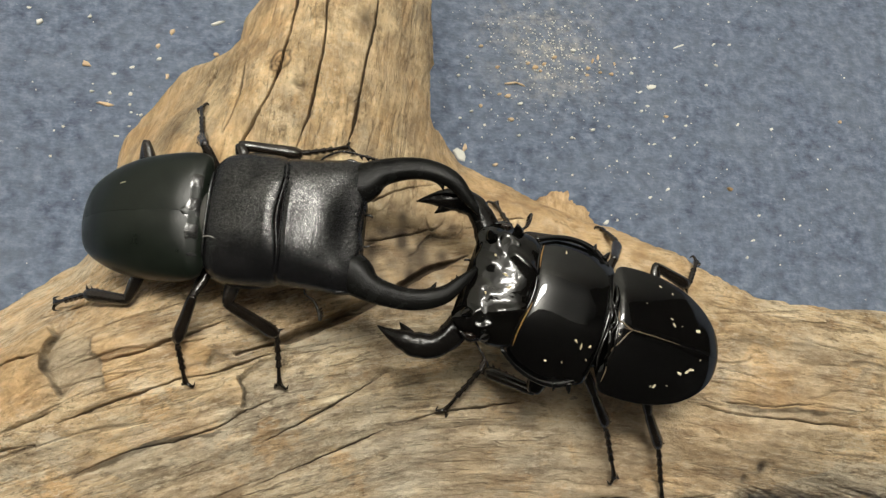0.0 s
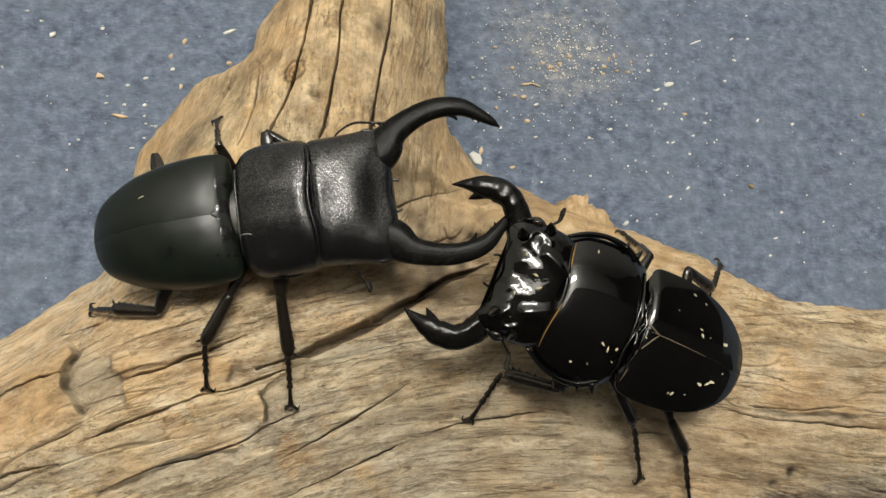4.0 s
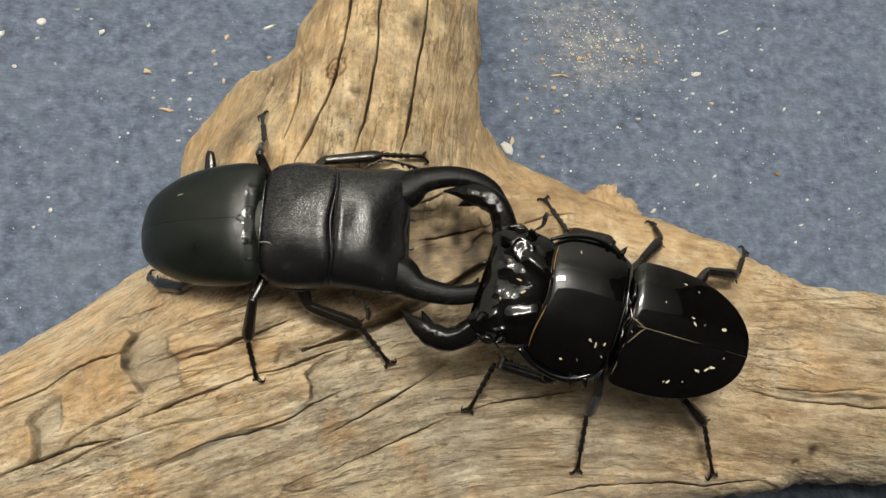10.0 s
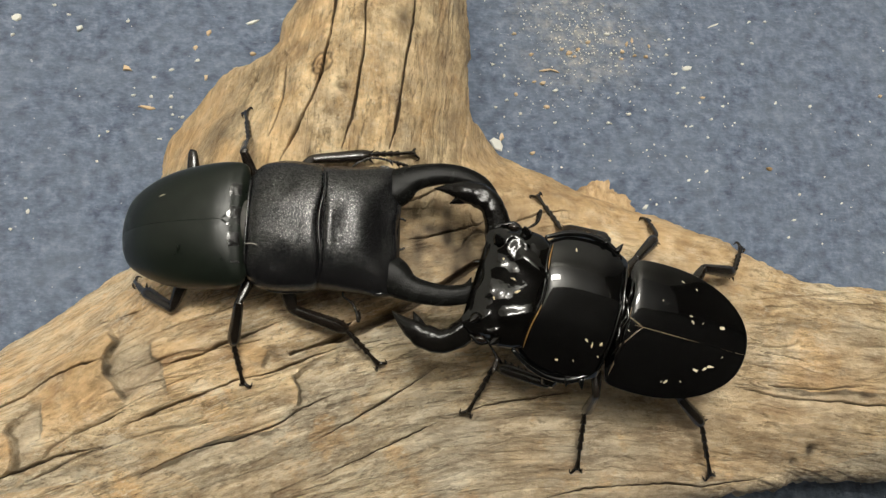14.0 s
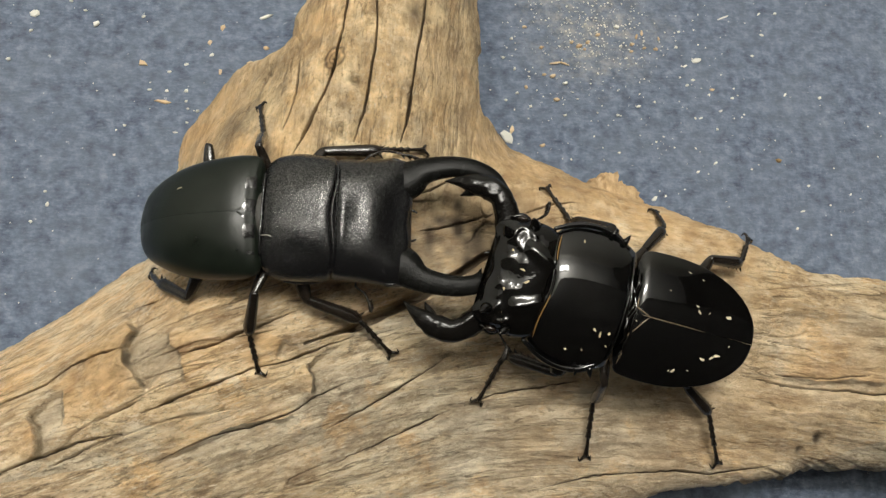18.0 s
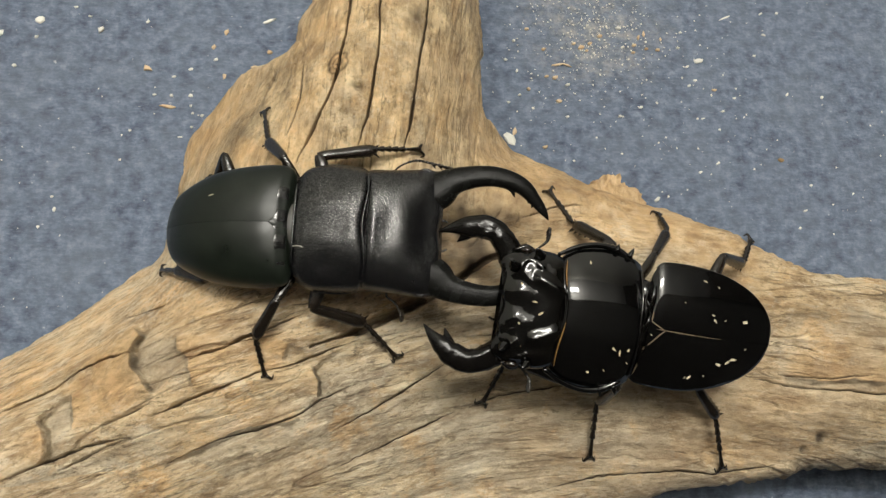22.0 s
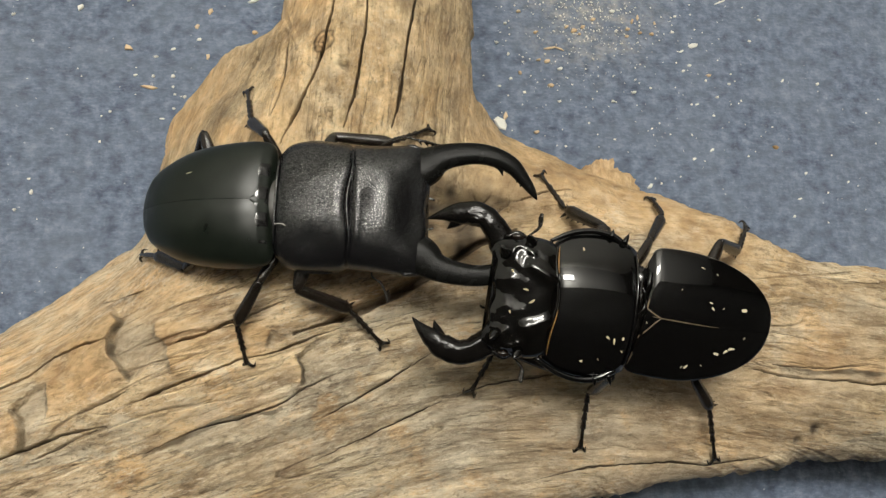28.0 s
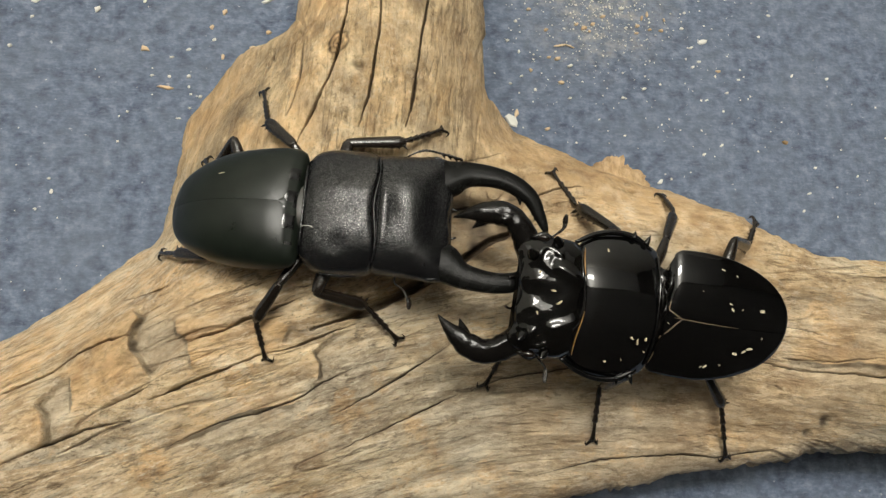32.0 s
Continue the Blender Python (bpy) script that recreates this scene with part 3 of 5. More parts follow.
def driftwood():
    """A forked, weathered piece of wood: fan of rings from its middle to the outline, then down the sides to the carpet."""
    around, rings, skirt = 2700, 440, 16
    edge = spline(OUTLINE, around)
    wave = np.arange(around) / around * 2 * np.pi
    tangent = np.roll(edge[:, :2], -1, 0) - np.roll(edge[:, :2], 1, 0)
    tangent /= np.linalg.norm(tangent, axis=1, keepdims=True)
    inward = np.stack([-tangent[:, 1], tangent[:, 0]], 1)
    if ((np.array(BASE) - edge[0, :2]) @ inward[0]) < 0:
        inward = -inward
    ragged = 0.0006 * value_noise(wave * 38, wave * 0, 5) + 0.0003 * value_noise(wave * 110, wave * 0, 6)
    edge[:, :2] += inward * ragged[:, None]
    s = np.linspace(1.0 / rings, 1.0, rings) ** 0.9
    x = BASE[0] + (edge[None, :, 0] - BASE[0]) * s[:, None]
    y = BASE[1] + (edge[None, :, 1] - BASE[1]) * s[:, None]
    ray = edge[:, :2] - BASE
    lean = np.abs((ray * inward).sum(1))
    d = (1 - s)[:, None] * lean[None, :]
    z = smooth_height(x, y)
    # round the rim
    r = 0.0055
    q = np.clip(1 - d / r, 0, 1)
    z -= r * (1 - np.sqrt(np.clip(1 - q * q, 0, 1)))
    # grain
    arm_u, arm_v = x, y - (0.36 * x - 0.48 * 0.02 * np.log1p(np.exp((x - 0.035) / 0.02)))
    trunk_u, trunk_v = y, x - 0.004 - 0.13 * (y - 0.1) + 0.002 * np.sin(y * 60)
    share = 1 / (1 + np.exp(-(y - 0.068 - 0.18 * np.maximum(x - 0.04, 0)) / 0.004))
    def grained(fu, fv, seed):
        return share * value_noise(trunk_u * fu, trunk_v * fv, seed) + (1 - share) * value_noise(arm_u * fu, arm_v * fv, seed + 50)
    calm = np.clip(d / 0.008, 0.12, 1)
    z += calm * (0.0012 * grained(30, 110, 11) + 0.0006 * grained(70, 300, 12) + 0.0002 * grained(150, 900, 13) + 0.0005 * value_noise(x * 210, y * 210, 16))
    dirt_and_shade, bare, warm = np.zeros(x.shape), np.zeros(x.shape), np.zeros(x.shape)
    for fu, fv, seed, wide, deep in ((22, 210, 14, 0.028, 0.0008), (34, 380, 17, 0.035, 0.0006)):
        check = np.exp(-(grained(fu, fv, seed) / wide) ** 4) * np.clip(3 * value_noise(x * 75, y * 75, seed + 1) - 0.5, 0, 1)
        z -= calm * deep * check
        dirt_and_shade += 0.32 * check
    # cracks, hollows, pits
    wob = 0.00022 * value_noise(x * 150, y * 150, 21) + 0.00016 * value_noise(x * 700, y * 700, 22)
    sway = 0.00022 * value_noise(x * 150, y * 150, 24) + 0.00016 * value_noise(x * 700, y * 700, 25)
    for paths, wide, deep in ((GROOVES, 0.00085, 0.0042), (TRUNK_CRACKS, 0.00027, 0.0042), (ARM_CRACKS, 0.00023, 0.0034), (FINE_CRACKS, 0.00017, 0.0020)):
        for path in paths:
            dist, share_of = along(x + wob, y + sway, path)
            taper = np.clip(np.minimum(share_of, 1 - share_of) * 7, 0.4, 1) * (1.0 + 0.55 * value_noise(x * 130, y * 130, 23))
            cut = np.exp(-(dist / (wide * np.clip(taper, 0.25, 1.6))) ** 4)
            z -= deep * np.clip(taper, 0.3, 1) * cut + 0.0003 * np.exp(-(dist / 0.0012) ** 2)
            dirt_and_shade += 0.9 * cut
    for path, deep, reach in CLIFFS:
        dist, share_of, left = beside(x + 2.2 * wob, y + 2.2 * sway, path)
        low = left if deep > 0 else -left
        fade = np.clip(np.minimum(share_of, 1 - share_of) * 8, 0, 1)
        depth = np.clip(low / 0.0009, 0, 1) ** 0.8 * np.exp(-np.clip(low, 0, 1) / reach)
        z -= abs(deep) * fade * np.where(dist < 4 * reach, depth, 0)
        z += 0.22 * abs(deep) * fade * np.where((low < 0) & (dist < 0.02), np.exp(low / 0.004), 0)
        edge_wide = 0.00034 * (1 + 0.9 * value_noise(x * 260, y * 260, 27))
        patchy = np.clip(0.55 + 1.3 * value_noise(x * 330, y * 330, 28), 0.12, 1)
        # the ledge's shadow on the lower layer, painted into the colour
        dirt_and_shade += fade * min(1, abs(deep) / 0.004) * (dist < 0.005) * patchy * (0.66 * np.exp(-((low - 0.0005) / edge_wide) ** 2) + 0.30 * np.where(low > 0, np.exp(-low / 0.0016), 0))
        bare += 0.75 * fade * np.where((low > 0) & (dist < 3 * reach), np.exp(-low / (0.8 * reach)), 0)
        warm += 0.55 * fade * np.where((low < 0) & (dist < 0.02), np.exp(low / 0.005), 0)
    for px, py, size, deep in PITS:
        z -= deep * np.exp(-(((x - px) ** 2 + (y - py) ** 2) / size ** 2))
    kx, ky = -0.0095, 0.1036
    kd = np.hypot(x - kx, (y - ky) * 0.85)
    z += 0.0009 * np.exp(-(kd / 0.0028) ** 2) - 0.0010 * np.exp(-(kd / 0.0008) ** 2) + 0.0006 * value_noise(x * 1100, y * 1100, 61) * np.exp(-(kd / 0.0024) ** 2)
    rim_z = z[-1].copy()
    # sides
    k = np.linspace(0, 1, skirt + 1)[1:, None]
    inset = 0.0015 * np.sin(k * np.pi) * -1 + 0.015 * k ** 1.5
    rough = 0.0008 * value_noise(wave[None] * 60, k * 9, 31) + 0.0005 * value_noise(wave[None] * 170, k * 20, 32)
    sx = edge[None, :, 0] + inward[None, :, 0] * (inset + rough)
    sy = edge[None, :, 1] + inward[None, :, 1] * (inset + rough)
    sz = rim_z[None] * (1 - k) - 0.001 * k
    X, Y, Z = np.vstack([x, sx]), np.vstack([y, sy]), np.vstack([z, sz])
    rows = rings + skirt
    co = np.stack([X, Y, Z], -1).reshape(-1, 3)
    centre = len(co)
    co = np.vstack([co, [[*BASE, Z[0].mean()]]])
    i = np.arange(around)
    j = np.roll(i, -1)
    quads = np.concatenate([np.stack([n * around + i, (n + 1) * around + i, (n + 1) * around + j, n * around + j], 1) for n in range(rows - 1)])
    tris = np.stack([np.full(around, centre), i, j], 1)
    if tangent[0, 0] * inward[0, 1] - tangent[0, 1] * inward[0, 0] < 0:
        quads, tris = quads[:, ::-1], tris[:, ::-1]
    me = bpy.data.meshes.new("driftwood")
    me.vertices.add(len(co))
    me.vertices.foreach_set("co", co.ravel())
    loops = np.concatenate([quads.ravel(), tris.ravel()])
    me.loops.add(len(loops))
    me.loops.foreach_set("vertex_index", loops.astype(np.int32))
    starts = np.concatenate([np.arange(len(quads)) * 4, len(quads) * 4 + np.arange(len(tris)) * 3])
    me.polygons.add(len(starts))
    me.polygons.foreach_set("loop_start", starts.astype(np.int32))
    me.polygons.foreach_set("use_smooth", np.ones(len(starts), bool))
    me.update(calc_edges=True)
    me.validate()
    x, y, z = co.T
    arch = 0.36 * x - 0.48 * 0.02 * np.log1p(np.exp((x - 0.035) / 0.02))
    fields = {"grain_arm": (x, y - arch, z), "grain_trunk": (y, x - 0.004 - 0.13 * (y - 0.1) + 0.002 * np.sin(y * 60), z)}
    marks = np.zeros((3, len(x)))
    for px, py, reach, *parts in STAINS_AND_SHADE:
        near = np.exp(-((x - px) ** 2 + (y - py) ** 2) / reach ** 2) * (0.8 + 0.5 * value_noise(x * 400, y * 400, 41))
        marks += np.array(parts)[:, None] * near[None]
    near = np.exp(-(np.hypot(x - kx, (y - ky) * 0.85) / (0.0030 + 0.0006 * value_noise(x * 500, y * 500, 62))) ** 4)
    marks[0] += near
    ringed = np.hypot(x - kx, (y - ky) * 0.85) + 0.0004 * value_noise(x * 700, y * 700, 64)
    marks[1] += near * (0.22 + 0.30 * value_noise(x * 900, y * 900, 63)) + 0.65 * np.exp(-((ringed - 0.0025) / 0.00035) ** 2) + 0.55 * np.exp(-((ringed - 0.0013) / 0.00025) ** 2) + 0.7 * np.exp(-(ringed / 0.0005) ** 2)
    marks[1] += 0.8 * np.exp(-(((x + 0.0042) / 0.0016) ** 2 + ((y - 0.0967) / 0.0008) ** 2) * (1 + 0.8 * value_noise(x * 900, y * 900, 65)))
    marks[0, :warm.size] += warm.ravel()
    marks[1, :dirt_and_shade.size] += dirt_and_shade.ravel()
    marks[2, :bare.size] += bare.ravel()
    fields["stain_and_shade"] = tuple(np.clip(marks, 0, 1))
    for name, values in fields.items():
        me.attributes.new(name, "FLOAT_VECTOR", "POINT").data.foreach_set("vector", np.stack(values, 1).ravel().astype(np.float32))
    share = 1 / (1 + np.exp(-(y - 0.068 - 0.18 * np.maximum(x - 0.04, 0)) / 0.004))
    me.attributes.new("trunk_share", "FLOAT", "POINT").data.foreach_set("value", share.astype(np.float32))
    me.materials.append(WOOD)
    ob = tagged(new("driftwood", me), "forked weathered tan driftwood, cracked, lying on the carpet", "driftwood")
    # a torn flake of bark on the far flank
    rim = spline([(0.0552, 0.0850), (0.0590, 0.0838), (0.0613, 0.0846), (0.0639, 0.0862), (0.0689, 0.0877), (0.0719, 0.0846), (0.0760, 0.0815), (0.0764, 0.0756), (0.0730, 0.0735), (0.0668, 0.0725), (0.0597, 0.0745), (0.0550, 0.0790)], 120)
    steps = np.linspace(0, 1, 22)[1:]
    turn = np.arange(120) / 120 * 2 * np.pi
    middle = np.array((0.0660, 0.0798))
    rim = middle + (rim - middle) * (1 + 0.09 * value_noise(turn * 7, turn * 0, 71) + 0.09 * value_noise(turn * 18, turn * 0, 72))[:, None]
    grid = middle + (rim[None] - middle) * np.clip(steps * 1.06, 0, 1)[:, None, None]
    gx, gy = grid[..., 0], grid[..., 1]
    gz = 0.0440 + 0.22 * (0.0800 - gy) + 0.0009 * value_noise(gx * 260, gy * 260, 73) + 0.0006 * value_noise(gx * 700, gy * 700, 74) - 0.0025 * np.clip((steps - 0.93) / 0.03, 0, 1)[:, None] - 0.008 * np.clip((steps - 0.97) / 0.03, 0, 1)[:, None]
    v = np.vstack([np.stack([gx, gy, gz], -1).reshape(-1, 3), [[*middle, 0.0440]]])
    faces = [(len(v) - 1, a, (a + 1) % 120) for a in range(120)]
    faces += [(r * 120 + a, (r + 1) * 120 + a, (r + 1) * 120 + (a + 1) % 120, r * 120 + (a + 1) % 120) for r in range(len(steps) - 1) for a in range(120)]
    flake = piece("bark_flake", v, faces, WOOD, ob, "torn brown bark flake")
    for name, values in {"grain_arm": v[:, [1, 0, 2]], "grain_trunk": v[:, [1, 0, 2]], "stain_and_shade": np.tile([0.8, 0.18, 0.0], (len(v), 1))}.items():
        flake.data.attributes.new(name, "FLOAT_VECTOR", "POINT").data.foreach_set("vector", values.ravel().astype(np.float32))
    return ob


# ---- crumbs on the carpet ----
def chip(x, y, long, wide, tall, turn, material, rng):
    verts, faces = [], []
    n = 7
    jag = [rng.uniform(0.62, 1.25) for a in range(n)]
    for ring, (k, z) in enumerate(((1.0, 0.0), (1.05, 0.45), (0.8, 0.9))):
        for a in range(n):
            w = a / n * 2 * math.pi
            r = jag[a] + 0.08 * math.sin(2.3 * a + ring)
            verts.append((long / 2 * k * r * math.cos(w), wide / 2 * k * r * math.sin(w), z * tall + 0.1 * tall * math.cos(w)))
    verts.append((0, 0, tall))
    for ring in range(2):
        faces += [(ring * n + a, ring * n + (a + 1) % n, (ring + 1) * n + (a + 1) % n, (ring + 1) * n + a) for a in range(n)]
    faces += [(2 * n + a, 2 * n + (a + 1) % n, 3 * n) for a in range(n)]
    ob = piece("wood_chip", verts, faces, material, smooth=False)
    ob.matrix_basis = pose(x, y, 0.0001, rng.uniform(-6, 6), rng.uniform(-6, 6), turn)
    return ob


def crumbs():
    rng = random.Random(8)
    tan = [(-0.076, 0.138, 3.0, 1.9, 170), (-0.051, 0.153, 2.4, 1.9, 60), (-0.055, 0.147, 2.0, 1.5, 30), (-0.036, 0.146, 2.0, 1.4, 0), (-0.041, 0.140, 1.9, 1.3, 15),
           (-0.068, 0.124, 5.0, 1.2, 175), (0.054, 0.136, 1.5, 1.3, 0), (0.054, 0.160, 1.8, 1.2, 20), (0.0485, 0.1195, 3.2, 1.5, 85), (0.190, 0.143, 1.6, 1.3, 0), (0.068, 0.146, 4.4, 0.8, 160)]
    white = [(-0.113, 0.155, 4.0, 3.0, 20), (-0.093, 0.152, 2.2, 1.6, 50), (-0.037, 0.158, 4.2, 1.5, 25), (0.117, 0.150, 3.6, 2.2, 20), (0.1125, 0.1475, 2.0, 1.0, 25),
             (0.129, 0.1685, 5.5, 0.7, 25), (0.0465, 0.1165, 4.6, 3.4, 150), (0.088, 0.162, 1.9, 1.2, 0), (0.050, 0.143, 1.3, 1.0, 60), (-0.100, 0.087, 1.4, 1.0, 80),
             (0.120, 0.110, 1.8, 1.0, 30)]
    white += [(0.122, 0.123, 1.1, 0.8, 0), (0.097, 0.096, 2.2, 1.3, 40), (0.115, 0.142, 1.4, 0.9, 0), (0.143, 0.171, 1.6, 0.8, 40), (0.143, 0.162, 1.5, 0.9, 0),
             (-0.060, 0.117, 1.2, 0.9, 0), (-0.060, 0.122, 1.1, 0.9, 0), (-0.097, 0.157, 1.3, 0.8, 0), (0.149, 0.138, 1.4, 0.8, 50), (-0.115, 0.172, 4.6, 1.6, 40),
             (-0.126, 0.148, 4.4, 1.8, 50), (-0.119, 0.060, 2.0, 1.6, 30)]
    specks = [(0.0493, 0.1548, 1.2, 1.1, 5), (0.0460, 0.1471, 1.2, 1.1, 1), (0.0507, 0.1336, 1.2, 0.9, 23), (0.0674, 0.1258, 1.2, 0.9, 8), (0.0862, 0.1267, 1.4, 1.1, 9), (0.1124, 0.1398, 1.6, 1.1, 30), (0.1491, 0.1715, 1.1, 0.9, 3),
             (0.1288, 0.1355, 1.2, 0.9, 0), (0.1134, 0.1065, 1.8, 0.9, 21), (0.1240, 0.1301, 1.4, 1.1, 21), (0.1620, 0.1372, 1.2, 1.1, 9), (0.1095, 0.1549, 1.4, 1.1, 2), (0.1111, 0.1613, 1.2, 0.9, 30), (0.0940, 0.1304, 1.8, 1.2, 8),
             (0.0467, 0.1306, 1.1, 0.9, 2), (0.0680, 0.1383, 1.8, 1.1, 23), (0.1468, 0.0870, 1.1, 0.9, 32), (0.1530, 0.1028, 1.1, 0.9, 33), (0.1682, 0.1002, 1.1, 0.7, 32), (0.1164, 0.1271, 1.4, 0.7, 28), (0.1382, 0.1531, 1.1, 0.9, 3),
             (0.1496, 0.0933, 1.6, 0.7, 15), (-0.1135, 0.1481, 1.4, 1.1, 34), (-0.1191, 0.1372, 1.4, 1.2, 31), (-0.0620, 0.1383, 1.6, 0.9, 17), (-0.0540, 0.1424, 1.6, 1.1, 17), (-0.0675, 0.1281, 1.2, 1.1, 25), (-0.0612, 0.1285, 1.4, 1.2, 9),
             (-0.0730, 0.1283, 1.4, 0.9, 12), (-0.0608, 0.1247, 1.1, 0.9, 23), (-0.0569, 0.1212, 1.4, 1.1, 30), (-0.0797, 0.1150, 1.2, 0.9, 22), (-0.1013, 0.0912, 1.1, 0.9, 3), (-0.1042, 0.0811, 1.2, 0.9, 11), (-0.0777, 0.1558, 1.4, 0.9, 23),
             (-0.1020, 0.1602, 1.4, 0.9, 6), (-0.0634, 0.1133, 1.8, 0.7, 7), (-0.0673, 0.1353, 1.4, 0.9, 9)]
    bits = [(0.0600, 0.1520, 1.6, 1.1, 18), (0.0738, 0.1535, 2.5, 1.4, 21), (0.0770, 0.1550, 1.6, 1.2, 30), (0.0810, 0.1585, 1.8, 1.2, 15), (0.0712, 0.1547, 1.4, 1.1, 27), (0.0756, 0.1522, 1.2, 0.9, 8), (0.0647, 0.1461, 4.6, 0.9, 8),
             (0.0636, 0.1409, 1.8, 1.4, 32), (0.0606, 0.1412, 1.4, 0.9, 30), (0.0647, 0.1317, 2.0, 1.2, 4), (0.0590, 0.1141, 2.3, 1.2, 11), (0.1020, 0.1538, 1.6, 1.2, 8), (0.0978, 0.1540, 1.4, 1.1, 31), (0.0933, 0.1551, 1.6, 1.2, 17),
             (0.0927, 0.1523, 1.4, 1.1, 14), (0.0952, 0.1585, 2.1, 1.1, 90), (0.1034, 0.1580, 1.6, 0.9, 90), (0.0972, 0.1600, 2.5, 0.9, 90), (-0.0507, 0.1362, 1.8, 1.2, 90), (0.1217, 0.1385, 1.8, 1.1, 9)]
    for group, material, word in ((tan, CHIP_TAN, "tan"), (white, CHIP_WHITE, "pale whitish"), (specks, CHIP_WHITE, "tiny white"), (bits, CHIP_TAN, "tiny ochre"), ([(0.143, 0.112, 2.0, 1.7, 0)], CHIP_BROWN, "brown")):
        for x, y, long, wide, turn in group:
            shape = "splinter" if long > 2.5 * wide else "crumb"
            tagged(chip(x, y, long / 1000, wide / 1000, min(wide, 1.4) * 0.0006, turn, material, rng), f"small {word} wood {shape} lying on the carpet", "wood chip", "crumbs on the carpet")
    verts, faces = [], []

    def grain(x, y, size):
        a = rng.uniform(0, 6.28)
        k = len(verts)
        for n in range(4):
            b = a + n * math.pi / 2
            r = size * rng.uniform(0.6, 1.3)
            verts.append((x + r * math.cos(b), y + r * math.sin(b), 0.0005))
        verts.append((x, y, 0.0005 + size * 0.7))
        faces.extend([(k, k + 1, k + 4), (k + 1, k + 2, k + 4), (k + 2, k + 3, k + 4), (k + 3, k, k + 4), (k, k + 3, k + 2, k + 1)])

    for n in range(420):
        grain(rng.gauss(0.079, 0.011), rng.gauss(0.160, 0.010), rng.choice((0.00014, 0.0002, 0.0003, 0.00042)) * rng.uniform(0.7, 1.2))
    for n in range(260):
        grain(rng.gauss(0.085, 0.028), rng.gauss(0.143, 0.024), rng.choice((0.00016, 0.00024, 0.00034, 0.0005)) * rng.uniform(0.7, 1.2))
    for n in range(620):
        grain(rng.uniform(-0.2, 0.25), rng.uniform(-0.06, 0.27), rng.uniform(0.00012, 0.00036) * (1.8 if rng.random() < 0.15 else 1))
    tagged(piece("wood_dust", verts, faces, DUST, smooth=False), "pale wood dust scattered over the carpet", "wood dust", kind="stuff")


# ---- stag beetles ----
def smooth_rows(rows, count):
    """Rows of numbers, filled in smoothly from first to last."""
    p = np.asarray(rows, float)
    p = np.vstack([2 * p[0] - p[1], p, 2 * p[-1] - p[-2]])
    t = np.linspace(0, len(rows) - 1 - 1e-9, count)
    k = t.astype(int)
    t = (t - k)[:, None]
    a, b, c, d = p[k], p[k + 1], p[k + 2], p[k + 3]
    return 0.5 * (2 * b + (c - a) * t + (2 * a - 5 * b + 4 * c - d) * t * t + (3 * b - a - 3 * c + d) * t ** 3)


def hull(stations, square=2.6, rows=34, around=44, half=0, relief=None, scoop=None, edge=0):
    """A shell along x from stations (x, half width, top, widest line, bottom) in millimetres. half: 1 or -1 keeps one side alone; edge sharpens the brim."""
    st = smooth_rows(stations, rows)
    verts, faces = [], []
    if half:
        angles = np.linspace(-math.pi / 2, math.pi / 2, around // 2 + 1)
        n = len(angles)
    else:
        angles = np.linspace(0, 2 * math.pi, around, endpoint=False)
        n = around
    for x, w, top, mid, bottom in st:
        w = max(w, 0.05)
        for a in angles:
            c, s = math.cos(a), math.sin(a)
            curve = 2 / (square if s >= 0 else 1.05)
            y = w * math.copysign(abs(c) ** curve, c) * (half if half else 1)
            z = mid + (top - mid if s > 0 else mid - bottom) * math.copysign(abs(s) ** (edge if edge and s > 0 else curve), s)
            xx = x + (scoop(x, y / w) if scoop else 0)
            if relief and s > -0.1:
                z += relief(xx, y, y / w)
            verts.append((xx / 1000, (y + half * 0.03) / 1000, z / 1000))
    for r in range(rows - 1):
        for a in range(n - 1 if half else n):
            b = (a + 1) % n
            q = (r * n + a, r * n + b, (r + 1) * n + b, (r + 1) * n + a)
            faces.append(q if half >= 0 else q[::-1])
    ends = (tuple(range(n))[::-1], tuple((rows - 1) * n + a for a in range(n)))
    faces += [e if half >= 0 else e[::-1] for e in ends]
    return verts, faces


def top_of(stations, x, y, square=2.6, edge=0):
    st = smooth_rows(stations, 200)
    st = st[np.argsort(st[:, 0])]
    w, top, mid = (np.interp(x, st[:, 0], st[:, k]) for k in (1, 2, 3))
    c = min(1.0, abs(y / w)) ** (square / 2)
    return mid + (top - mid) * math.sqrt(1 - c * c) ** (edge or 2 / square)


def tube(line, sizes, around=12, rows=None, flat=1.0):
    """A round bar along a line of points; sizes are diameters. All in millimetres."""
    rows = rows or 4 * len(line)
    data = smooth_rows([(*p, s) for p, s in zip(line, sizes)], rows)
    verts, faces = [], []
    for i, (x, y, z, s) in enumerate(data):
        d = Vector(data[min(i + 1, rows - 1)][:3]) - Vector(data[max(i - 1, 0)][:3])
        d.normalize()
        side = Vector((0, 0, 1)).cross(d)
        side = side.normalized() if side.length > 1e-4 else Vector((0, 1, 0))
        up = d.cross(side)
        s = max(s, 0.04)
        for a in range(around):
            w = a / around * 2 * math.pi
            p = Vector((x, y, z)) + side * (s / 2 * math.cos(w)) + up * (s / 2 * flat * math.sin(w))
            verts.append(p / 1000)
    for r in range(rows - 1):
        faces += [(r * around + a, r * around + (a + 1) % around, (r + 1) * around + (a + 1) % around, (r + 1) * around + a) for a in range(around)]
    faces += [tuple(range(around))[::-1], tuple((rows - 1) * around + a for a in range(around))]
    return verts, faces


def spike(base, tip, size):
    mid = [(a + b) / 2 for a, b in zip(base, tip)]
    return tube([base, mid, tip], [size, size * 0.7, 0.05], 7, 6)


